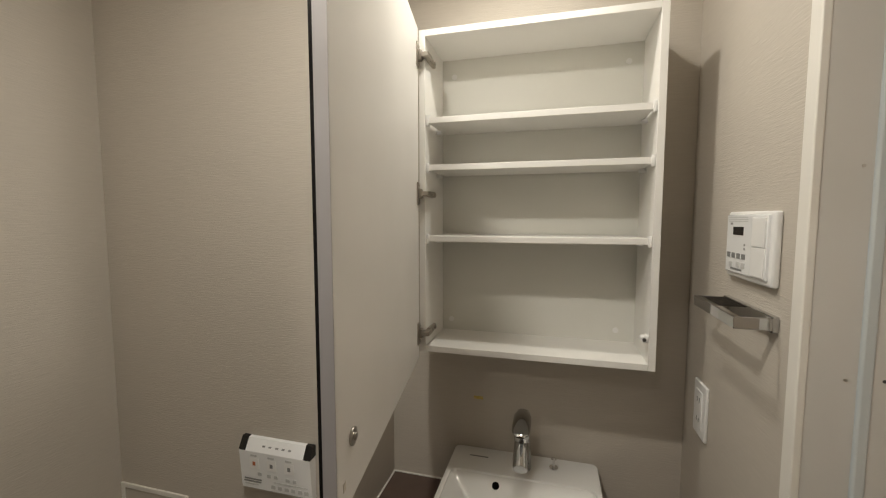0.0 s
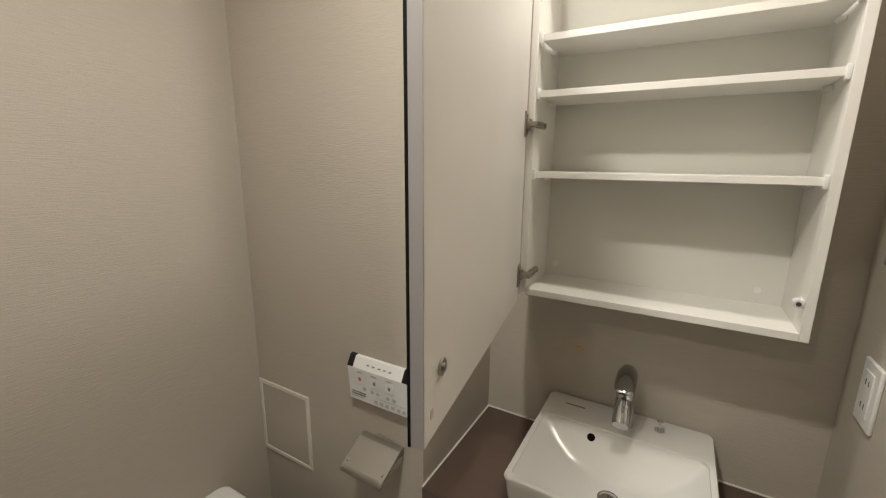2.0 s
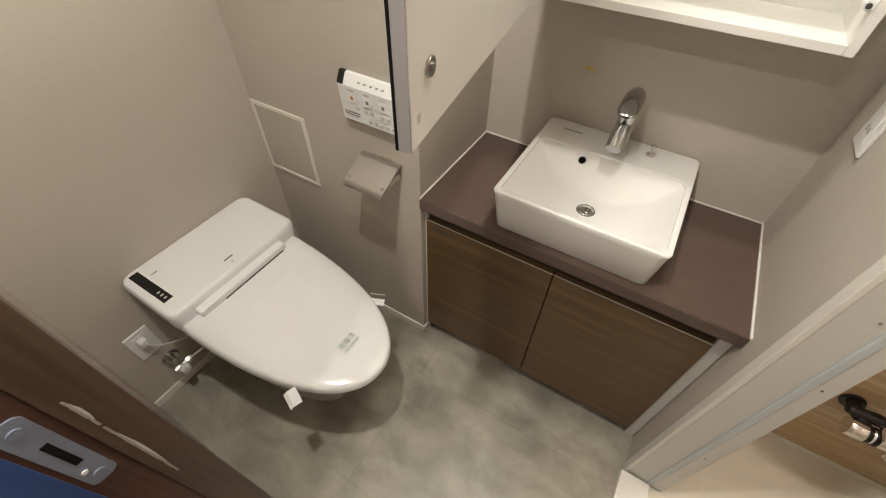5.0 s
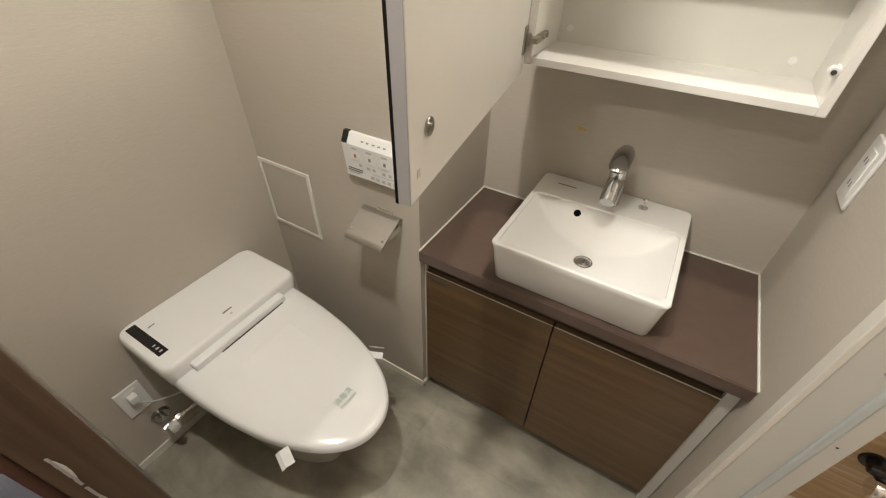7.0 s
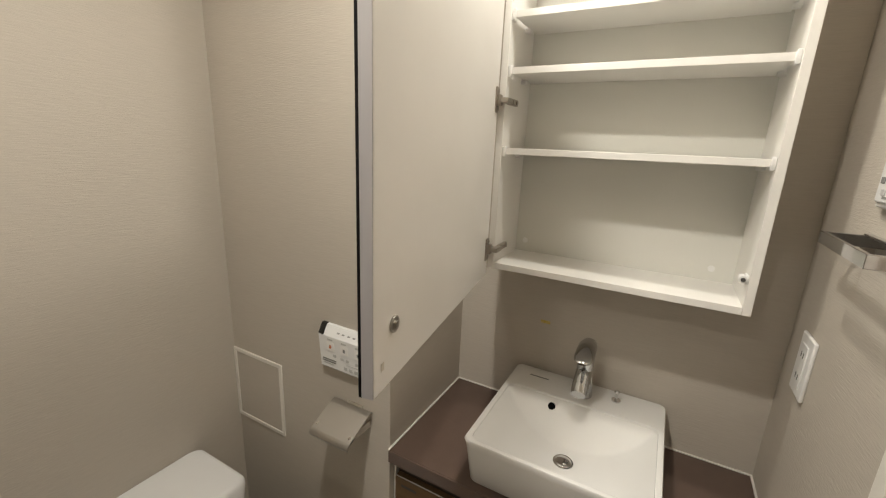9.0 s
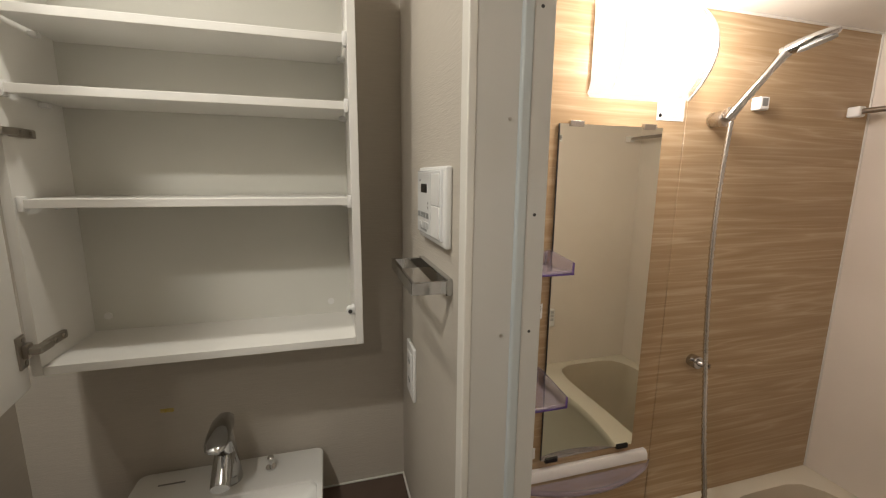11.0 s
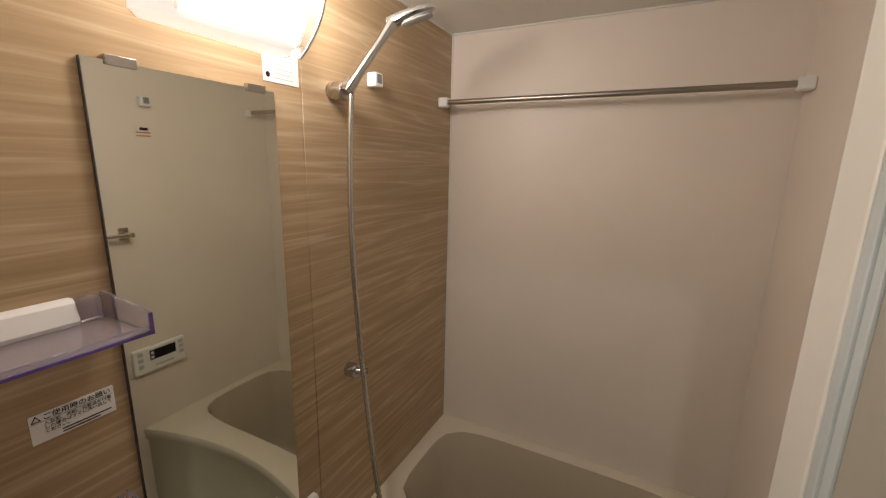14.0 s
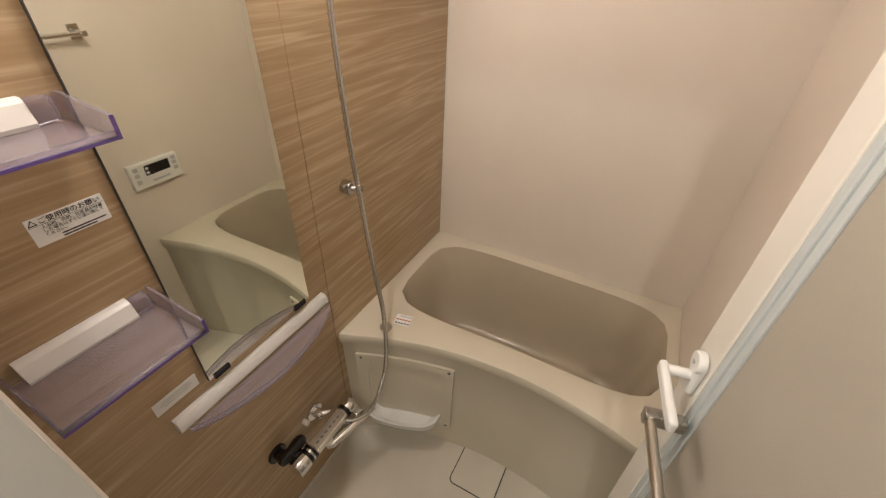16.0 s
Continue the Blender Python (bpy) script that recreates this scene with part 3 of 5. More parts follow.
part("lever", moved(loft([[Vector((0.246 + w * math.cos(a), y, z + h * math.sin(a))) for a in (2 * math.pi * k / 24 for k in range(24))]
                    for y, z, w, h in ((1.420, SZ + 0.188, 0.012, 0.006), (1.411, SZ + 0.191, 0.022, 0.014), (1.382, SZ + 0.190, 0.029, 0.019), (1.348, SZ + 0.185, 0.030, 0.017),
                                       (1.315, SZ + 0.179, 0.029, 0.011), (1.298, SZ + 0.175, 0.023, 0.007), (1.291, SZ + 0.173, 0.013, 0.003))]), SLIM), "shaded_chrome", tap, "broad rounded chrome lever")
WIDE = Matrix.Translation((0.246, 1.412, 0)) @ Matrix.Diagonal((1.06, 1.06, 1, 1)) @ Matrix.Translation((-0.236, -1.418, 0))
part("sticker", moved(loft([[Vector((0.236 + 0.0296 * math.sin(a), 1.418 - 0.0296 * math.cos(a), z)) for a in (radians(-40 + 80 * k / 8) for k in range(9))]
                      + [Vector((0.236 + 0.0285 * math.sin(a), 1.418 - 0.0285 * math.cos(a), z)) for a in (radians(40 - 80 * k / 8) for k in range(9))]
                      for z in (SZ + 0.006, SZ + 0.022)]), WIDE), "bluegrey", tap, "pale sticker round the base")
solo("yellow_mark", box(0.083, 0.113, YC - 0.0012, YC, 1.042, 1.052, 0.0005), "yellow", "small yellow smear on the wallpaper", "mark")

# ---------------------------------------------------------------- mirror cabinet
CX0, CX1, CY0, CZ0, CZ1, TH = -0.034, 0.567, 1.288, 1.254, 2.122, 0.017
cab = thing("mirror_cabinet", (0.266, YC, CZ0), "open white wall cabinet with three empty shelves", "cabinet")
part("side", box(CX0, CX0 + TH, CY0, YC - 0.001, CZ0, CZ1, 0.0012), "melamine", cab)
part("side", box(CX1 - TH, CX1, CY0, YC - 0.001, CZ0, CZ1, 0.0012), "melamine", cab)
part("top", box(CX0 + TH, CX1 - TH, CY0, YC - 0.001, CZ1 - TH, CZ1, 0.0012), "melamine", cab)
part("bottom", box(CX0 + TH, CX1 - TH, CY0, YC - 0.001, CZ0, CZ0 + 0.017, 0.0012), "melamine", cab)
part("back", box(CX0 + TH, CX1 - TH, YC - 0.016, YC - 0.004, CZ0 + 0.017, CZ1 - TH), "cabback", cab, "pale grey back panel")
for z in (1.897, 1.771, 1.578):
    sh = part("shelf", box(CX0 + TH + 0.008, CX1 - TH - 0.008, CY0 + 0.008, YC - 0.024, z - 0.016, z, 0.0012), "melamine", cab)
    for x0, x1 in ((CX0 + TH, CX0 + TH + 0.009), (CX1 - TH - 0.009, CX1 - TH)):
        part("clip", box(x0, x1, CY0 + 0.004, CY0 + 0.022, z - 0.022, z + 0.005, 0.0025), "plastic", sh, "white plastic shelf clip")
        xm = x0 if x0 < 0.2 else x0 - 0.007
        part("peg", join(box(xm, xm + 0.016, CY0 + 0.105, CY0 + 0.120, z - 0.026, z - 0.0165, 0.002)), "plastic", sh)
for x, z in ((0.02, 2.055), (0.512, 2.055), (0.012, 1.305), (0.500, 1.303)):
    part("screw_cap", rod((x, YC - 0.0161, z), (x, YC - 0.0180, z), 0.008, n=16), "plastic", cab)
part("catch", join(box(CX1 - TH - 0.006, CX1 - TH, CY0 + 0.004, CY0 + 0.030, 1.322, 1.340, 0.002), rod((CX1 - TH - 0.010, CY0 + 0.002, 1.331), (CX1 - TH - 0.010, CY0 + 0.022, 1.331), 0.008, n=16)), "plastic", cab, "white magnetic catch")
part("catch_tip", rod((CX1 - TH - 0.010, CY0 - 0.0005, 1.331), (CX1 - TH - 0.010, CY0 + 0.003, 1.331), 0.0045, n=14), "darkgrey", cab)
# the door, swung wide open
DT = math.degrees(math.atan2(0.092, 0.569))
DM = Matrix.Translation(-ORIGIN[cab.name]) @ pose(CX0 - 0.001, 1.284, 0, 0, 0, -90 + DT)


def on_door(bm):
    bm.transform(DM)
    return bm


DW = 0.632
cdoor = part("door", on_door(box(0, DW, -0.0185, 0.0, 1.236, 2.126, 0.0012)), "melamine", cab, "white door with a mirror face", local=True)
part("edge_band", on_door(box(DW + 0.0001, DW + 0.0012, -0.0183, -0.0004, 1.2362, 2.1258)), "edgeband", cdoor, "grey edge band", local=True)
part("mirror_face", on_door(box(0.001, DW - 0.001, -0.0228, -0.0190, 1.238, 2.124)), "mirror", cdoor, "mirror glass", local=True)
part("mirror_edge", on_door(box(DW - 0.0008, DW + 0.001, -0.0231, -0.0188, 1.237, 2.125)), "black", cdoor, "dark mirror edge", local=True)
part("mirror_edge", on_door(box(0.001, DW, -0.0231, -0.0188, 1.2352, 1.2378)), "black", cdoor, "dark mirror edge", local=True)
knob = part("catch_plate", on_door(join(rod((0.574, 0, 1.326), (0.574, 0.004, 1.326), 0.013, n=24, bev=0.001), rod((0.574, 0.004, 1.326), (0.574, 0.0065, 1.326), 0.0055, n=16))), "nickel", cdoor, "round nickel catch plate", local=True)
part("stain", on_door(box(0.603, 0.612, 0.0002, 0.0007, 1.268, 1.28)), "bathfloor", cdoor, "faint yellowish scuff", local=True)
for z in (2.052, 1.692, 1.310):
    part("hinge", join(box(CX0 + TH, CX0 + TH + 0.010, CY0 + 0.012, CY0 + 0.070, z - 0.008, z + 0.008, 0.002), rod((CX0 + TH + 0.008, CY0 + 0.03, z), (CX0 + TH + 0.014, CY0 + 0.03, z), 0.005, n=10),
                       rod((CX0 + TH + 0.008, CY0 + 0.055, z), (CX0 + TH + 0.014, CY0 + 0.055, z), 0.005, n=10),
                       box(CX0 + 0.008, CX0 + TH + 0.016, CY0 - 0.022, CY0 + 0.016, z - 0.006, z + 0.006, 0.002),
                       moved(join(box(0.004, 0.030, 0.0, 0.004, z - 0.030, z + 0.030, 0.001), rod((0.012, 0.002, z - 0.022), (0.012, 0.0055, z - 0.022), 0.005, n=10),
                                  rod((0.012, 0.002, z + 0.022), (0.012, 0.0055, z + 0.022), 0.005, n=10), box(0.0, 0.022, 0.002, 0.013, z - 0.013, z + 0.013, 0.003)),
                             pose(CX0 - 0.001, 1.284, 0, 0, 0, -90 + DT))), "rodsteel", cab, "nickel concealed hinge")

# ---------------------------------------------------------------- wall fittings, toilet room
hatch = thing("inspection_hatch", (-0.745, YB, 0.61), "square access panel with white frame, papered over", "access panel")
hx0, hx1, hz0, hz1, fw = XA + 0.002, -0.622, 0.607, 0.873, 0.013
part("frame", join(box(hx0, hx1, YB - 0.006, YB, hz1 - fw, hz1, 0.0015), box(hx0, hx1, YB - 0.006, YB, hz0, hz0 + fw, 0.0015),
                   box(hx0, hx0 + fw, YB - 0.006, YB, hz0 + fw, hz1 - fw, 0.0015), box(hx1 - fw, hx1, YB - 0.006, YB, hz0 + fw, hz1 - fw, 0.0015)), "panelpaint", hatch, "white plastic frame")
part("panel", box(hx0 + fw, hx1 - fw, YB - 0.003, YB, hz0 + fw, hz1 - fw), "wallpaper", hatch)

rem = thing("toilet_remote", (-0.325, YB, 0.94), "white toilet remote with black corners and small buttons", "remote control")
rx0, rx1, rz0, rz1, ry = -0.428, -0.226, 0.945, 1.078, YB - 0.022
prof = ((YB - 0.001, rz0), (YB - 0.014, rz0), (ry + 0.004, rz0 + 0.004), (ry - 0.004, rz1 - 0.028), (ry + 0.012, rz1 - 0.001), (YB - 0.001, rz1))
part("body", loft([[Vector((x, y, z)) for y, z in prof] for x in (rx0 + 0.0005, rx1 - 0.0005)]), "gloss", rem)
for x0, x1 in ((rx0 - 0.0005, rx0 + 0.019), (rx1 - 0.019, rx1 + 0.0005)):
    part("corner_cap", loft([[Vector((x, y, z)) for y, z in ((YB - 0.001, rz1 - 0.026), (ry - 0.0042, rz1 - 0.0275), (ry + 0.0115, rz1 + 0.0006), (YB - 0.001, rz1 + 0.0008))] for x in (x0, x1)]), "black", rem, "black end cap")


def on_remote(x, z, w, h, d=0.0012):
    ly = ry + 0.004 - 0.008 * (z - rz0 - 0.004) / (rz1 - rz0 - 0.032)
    return box(x - w / 2, x + w / 2, ly - d, ly + 0.001, z - h / 2, z + h / 2)


for x in (-0.385, -0.335, -0.285):
    bt = part("button", on_remote(x, 1.020, 0.026, 0.026, 0.0016), "plastic", rem)
    part("symbol", on_remote(x, 1.019, 0.008, 0.010, 0.0021), "redprint" if x < -0.38 else "greyprint", bt)
    part("printed_mark", on_remote(x, 1.040, 0.018, 0.004), "bluegrey", rem)
for x, z in ((-0.372, 0.992), (-0.345, 0.990), (-0.325, 0.990), (-0.292, 0.988), (-0.272, 0.988)):
    part("button", on_remote(x, z, 0.010, 0.008, 0.0016), "bluegrey", rem)
part("printed_mark", on_remote(-0.393, 0.975, 0.05, 0.003), "greyprint", rem)
part("printed_mark", on_remote(-0.395, 0.968, 0.05, 0.003), "greyprint", rem)
part("printed_mark", on_remote(-0.398, 0.961, 0.04, 0.002), "bluegrey", rem)
for x in (-0.335, -0.316, -0.297, -0.278, -0.259, -0.242):
    part("button", on_remote(x, 0.962, 0.011, 0.009, 0.0014), "bluegrey", rem)
part("printed_line", on_remote(-0.285, 0.976, 0.095, 0.0012), "bluegrey", rem)
for x in (-0.36, -0.342, -0.322, -0.304, -0.286):
    part("symbol", moved(box(-0.004, 0.004, -0.003, 0.003, 0, 0.0006), pose(x, ry + 0.004, rz1 - 0.0145, 30, 0, 0)), "greyprint", rem)

hold = thing("paper_holder", (-0.322, YB, 0.80), "stainless toilet paper holder with a flap lid", "paper holder")
lid_pts = [(YB - 0.004, 0.845), (YB - 0.012, 0.848), (YB - 0.024, 0.844), (YB - 0.098, 0.806), (YB - 0.106, 0.800), (YB - 0.109, 0.792), (YB - 0.106, 0.786)]
outer = [(y, z) for y, z in lid_pts] + [(y + 0.001, z - 0.0025) for y, z in reversed(lid_pts)]
part("lid", loft([[Vector((x, y, z)) for y, z in outer] for x in (-0.391, -0.254)]), "lidsteel", hold, "curved stainless flap")
part("bracket", join(box(-0.345, -0.290, YB - 0.006, YB, 0.800, 0.852, 0.001), box(-0.268, -0.262, YB - 0.09, YB - 0.002, 0.795, 0.815, 0.001), box(-0.384, -0.378, YB - 0.09, YB - 0.002, 0.795, 0.815, 0.001)), "steel", hold)
part("roller_pin", rod((-0.378, YB - 0.080, 0.800), (-0.262, YB - 0.080, 0.800), 0.006, n=14), "nickel", hold)

vent = thing("bath_dryer_control", (XD, 1.10, 1.51), "white wall control panel with a small dark display", "control panel")
vy0, vy1, vz0, vz1 = 1.026, 1.214, 1.508, 1.640
part("frame", box(XD - 0.012, XD, vy0, vy1, vz0, vz1, 0.004, 3), "plastic", vent)
face = part("face", box(XD - 0.0165, XD - 0.010, vy0 + 0.014, vy1 - 0.006, vz0 + 0.010, vz1 - 0.006, 0.002), "gloss", vent)
part("rocker", box(XD - 0.019, XD - 0.016, vy0 + 0.018, vy0 + 0.066, vz0 + 0.014, vz0 + 0.066, 0.001), "plastic", vent)
part("rocker", box(XD - 0.019, XD - 0.016, vy0 + 0.018, vy0 + 0.066, vz0 + 0.068, vz1 - 0.012, 0.001), "plastic", vent)
part("display", box(XD - 0.0172, XD - 0.0160, vy0 + 0.105, vy0 + 0.150, vz0 + 0.086, vz0 + 0.102), "black", face, "dark display window")
for i in range(3):
    part("slot", box(XD - 0.0170, XD - 0.0160, vy0 + 0.088, vy0 + 0.175, vz1 - 0.012 - 0.004 * i, vz1 - 0.0105 - 0.004 * i), "bluegrey", face)
for yy, zz in ((0.10, 0.045), (0.122, 0.045), (0.144, 0.045), (0.166, 0.045), (0.10, 0.028), (0.122, 0.028), (0.155, 0.026)):
    part("button", box(XD - 0.0178, XD - 0.0160, vy0 + yy - 0.007, vy0 + yy + 0.007, vz0 + zz - 0.005, vz0 + zz + 0.005, 0.0005), "greyprint" if zz > 0.04 else "bluegrey", face)
for yy, zz, w in ((0.098, 0.068, 0.006), (0.098, 0.060, 0.006), (0.160, 0.108, 0.010), (0.130, 0.018, 0.05)):
    part("printed_mark", box(XD - 0.0169, XD - 0.0160, vy0 + yy - w / 2, vy0 + yy + w / 2, vz0 + zz - 0.002, vz0 + zz + 0.002), "greyprint", face)

ring = thing("towel_ring", (XD, 1.11, 1.45), "chrome rectangular towel ring on the wall", "towel ring")
part("wall_bar", box(XD - 0.012, XD, 1.018, 1.222, 1.434, 1.462, 0.002), "shaded_chrome", ring)
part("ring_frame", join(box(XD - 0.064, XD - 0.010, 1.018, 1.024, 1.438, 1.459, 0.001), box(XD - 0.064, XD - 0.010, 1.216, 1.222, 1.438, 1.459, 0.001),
                        box(XD - 0.068, XD - 0.062, 1.018, 1.222, 1.438, 1.459, 0.001)), "shaded_chrome", ring)

sock = thing("wall_outlet", (XD, 1.345, 1.08), "white double wall outlet plate", "outlet")
part("plate", box(XD - 0.008, XD, 1.302, 1.384, 1.082, 1.218, 0.003, 3), "plastic", sock)
part("insert", box(XD - 0.0105, XD - 0.0075, 1.322, 1.364, 1.102, 1.198, 0.001), "plastic", sock)
for zz in (1.125, 1.175):
    for yy in (1.336, 1.350):
        part("slot", box(XD - 0.0112, XD - 0.0103, yy - 0.001, yy + 0.001, zz - 0.006, zz + 0.006), "darkgrey", sock)

wsock = thing("wall_outlet", (XA, 0.36, 0.2), "white outlet plate with a plugged-in cord", "outlet")
part("plate", box(XA, XA + 0.007, 0.335, 0.412, 0.245, 0.372, 0.003, 3), "plastic", wsock)
part("insert", box(XA + 0.0065, XA + 0.009, 0.352, 0.394, 0.262, 0.355, 0.001), "plastic", wsock)
part("plug", box(XA + 0.009, XA + 0.034, 0.360, 0.386, 0.318, 0.346, 0.004, 3), "plastic", wsock, "white plug")
part("cord", tube([(XA + 0.030, 0.373, 0.325), (XA + 0.05, 0.40, 0.30), (XA + 0.08, 0.46, 0.285), (XA + 0.11, 0.52, 0.30)], 0.003, 8), "bluegrey", wsock, "thin grey cord")

valve = thing("stop_valve", (XA, 0.385, 0.15), "chrome water stop valve with a flexible hose", "valve")
part("flange", rod((XA, 0.40, 0.165), (XA + 0.012, 0.40, 0.165), 0.032, 0.026, n=26), "shaded_chrome", valve)
part("body", join(rod((XA + 0.008, 0.40, 0.165), (XA + 0.072, 0.40, 0.165), 0.011, n=18), rod((XA + 0.060, 0.375, 0.165), (XA + 0.060, 0.45, 0.165), 0.0105, n=16),
                  rod((XA + 0.060, 0.42, 0.165), (XA + 0.060, 0.436, 0.165), 0.015, n=6)), "chrome", valve)
part("cap", join(rod((XA + 0.072, 0.40, 0.165), (XA + 0.094, 0.40, 0.165), 0.017, n=6), rod((XA + 0.094, 0.40, 0.165), (XA + 0.097, 0.40, 0.165), 0.011, n=16)), "plastic", valve, "white cap")
part("hose", tube([(XA + 0.060, 0.45, 0.165), (XA + 0.065, 0.49, 0.165), (XA + 0.085, 0.53, 0.19), (XA + 0.10, 0.55, 0.24)], 0.008, 10, 8, 0.06), "hose", valve)

# ---------------------------------------------------------------- toilet
wc = thing("toilet", (-0.48, 0.67, 0), "white tankless toilet with closed lid", "toilet")
WY = 0.668


def dshape(x0, x1, w, z0, z1, n=22, p=2.4, q=2.15, grow=0.0, zf=None):
    """A D-shaped ring: straight across the back at x0, rounded towards x1; z falls from z0 to z1."""
    pts = []
    for k in range(n + 1):
        s = math.sin(k / n * math.pi / 2)
        pts.append((s, (1 - s ** p) ** (1 / q) if s < 1 else 0.0))
    out = [(s, a) for s, a in pts] + [(s, -a) for s, a in reversed(pts[:-1])]
    return [Vector((x0 - grow + (x1 - x0 + 2 * grow) * s, WY + a * (w + grow), z0 + (z1 - z0) * s)) for s, a in out]


part("pedestal", loft([dshape(-0.82, -0.30, 0.135, 0, 0), dshape(-0.82, -0.27, 0.140, 0.10, 0.10), dshape(-0.83, -0.22, 0.160, 0.24, 0.24),
                       dshape(-0.83, -0.145, 0.188, 0.34, 0.33), dshape(-0.83, -0.115, 0.197, 0.40, 0.395)]), "ceramic", wc)
part("seat", loft([dshape(-0.62, -0.098, 0.210, 0.423, 0.402, grow=-0.004), dshape(-0.62, -0.098, 0.210, 0.426, 0.404), dshape(-0.62, -0.098, 0.210, 0.440, 0.418),
                   dshape(-0.62, -0.098, 0.210, 0.443, 0.421, grow=-0.004)]), "gloss", wc)
part("lid", loft([dshape(-0.630, -0.080, 0.222, 0.468, 0.430, grow=-0.010), dshape(-0.630, -0.080, 0.222, 0.472, 0.432), dshape(-0.630, -0.080, 0.222, 0.500, 0.448),
                  dshape(-0.630, -0.080, 0.222, 0.510, 0.455, grow=-0.004), dshape(-0.630, -0.080, 0.222, 0.516, 0.459, grow=-0.012),
                  dshape(-0.630, -0.080, 0.222, 0.521, 0.463, grow=-0.05), dshape(-0.630, -0.080, 0.222, 0.524, 0.470, grow=-0.13)]), "gloss", wc, "glossy white lid")


def deck_ring(z, g, r=0.03):
    return rrect(-0.861 + max(g, 0) * 0.1, -0.612 - g, 0.438 + g, 0.906 - g, z, r)


part("tank_cover", loft([deck_ring(0.40, 0.03), deck_ring(0.44, 0.014), deck_ring(0.50, 0.002), deck_ring(0.552, -0.001), deck_ring(0.564, 0.001), deck_ring(0.5695, 0.005), deck_ring(0.571, 0.012)]), "gloss", wc)
part("tank_skirt", loft([rrect(-0.855, -0.62, 0.51, 0.83, 0.18, 0.03), rrect(-0.857, -0.60, 0.475, 0.862, 0.34, 0.03), rrect(-0.857, -0.60, 0.470, 0.868, 0.402, 0.03)]), "plastic", wc)
part("hinge_bar", box(-0.634, -0.586, 0.500, 0.826, 0.518, 0.545, 0.006, 3), "gloss", wc, "raised hinge bar")
part("hinge_gap", box(-0.5856, -0.5835, 0.58, 0.81, 0.519, 0.524), "darkgrey", wc)
ctrl = part("control_strip", box(-0.846, -0.676, 0.463, 0.492, 0.5700, 0.5722, 0.0005), "black", wc, "black touch strip")
for x in (-0.722, -0.706, -0.690):
    part("symbol", box(x - 0.003, x + 0.003, 0.473, 0.482, 0.5722, 0.5726), "bluegrey", ctrl)
part("printed_mark", moved(box(-0.016, 0.016, -0.003, 0.003, 0, 0.0006), pose(-0.662, 0.672, 0.5712, 0, 0, 90)), "greyprint", wc)
part("printed_mark", moved(box(-0.010, 0.010, -0.002, 0.002, 0, 0.0006), pose(-0.80, 0.515, 0.5712, 0, 0, 90)), "greyprint", wc)
part("sensor_dot", rod((-0.642, 0.672, 0.5705), (-0.642, 0.672, 0.5716), 0.004, n=14), "bluegrey", wc)
LT = math.degrees(math.atan2(0.045, 0.42))
part("lettering", moved(words("消毒済", 0.022), pose(-0.206, 0.674, 0.4790, 0, LT, 90)), "greenprint", wc, "green printed sanitising notice")
part("lettering", moved(words("SANITARIZED", 0.010), pose(-0.188, 0.674, 0.4772, 0, LT, 90)), "greenprint", wc)
for sx, sy, tn in ((-0.225, 0.478, -22), (-0.225, 0.838, 28)):
    part("paper_tab", moved(join(box(-0.024, 0.024, -0.012, 0.012, 0.0, 0.0012), moved(box(-0.024, 0.024, -0.014, 0.0, 0.0, 0.0012), pose(0, -0.011, 0, 35, 0, 0) if tn < 0 else pose(0, 0.03, 0, -50, 0, 0))),
                            pose(sx, sy, 0.462, 0, LT, tn)), "paper", wc, "folded white paper tape")

# ---------------------------------------------------------------- downlights
for nm, lx, ly in (("downlight", 0.22, 1.12), ("downlight", 0.00, 0.46), ("downlight", -0.03, -0.60)):
    dl = thing(nm, (lx, ly, H), "white round recessed ceiling downlight", "ceiling light", "downlights")
    part("trim_ring", loft([oval(lx, ly, H, 0.062, 0.062), oval(lx, ly, H - 0.006, 0.060, 0.060), oval(lx, ly, H - 0.006, 0.052, 0.052), oval(lx, ly, H - 0.001, 0.050, 0.050)], False, False), "plastic", dl)
    part("diffuser", rod((lx, ly, H - 0.003), (lx, ly, H - 0.001), 0.050, n=28), "down_glow", dl)

# ---------------------------------------------------------------- bathtub
ZT = 0.570
N = 15
YT0, YT1 = YBS + 0.001, YW - 0.001


def apron_x(y):
    """Front of the tub: bowed away from the standing room."""
    u = (y - 0.80) / 0.56
    return 1.607 - 0.135 * u * u


def span(a, b, n):
    return [a + (b - a) * k / n for k in range(n + 1)]


def tub_outline(z, inset=0.0, lean=0.0):
    ys = span(YT1, YT0, N)
    pts = [Vector((apron_x(y) + inset + lean, y, z)) for y in ys]
    pts += [Vector((x, YT0, z)) for x in span(apron_x(YT0) + inset + lean, XF - 0.001, 7)[1:]]
    pts += [Vector((XF - 0.001, y, z)) for y in span(YT0, YT1, N)[1:]]
    pts += [Vector((x, YT1, z)) for x in span(XF - 0.001, apron_x(YT1) + inset + lean, 7)[1:-1]]
    return pts


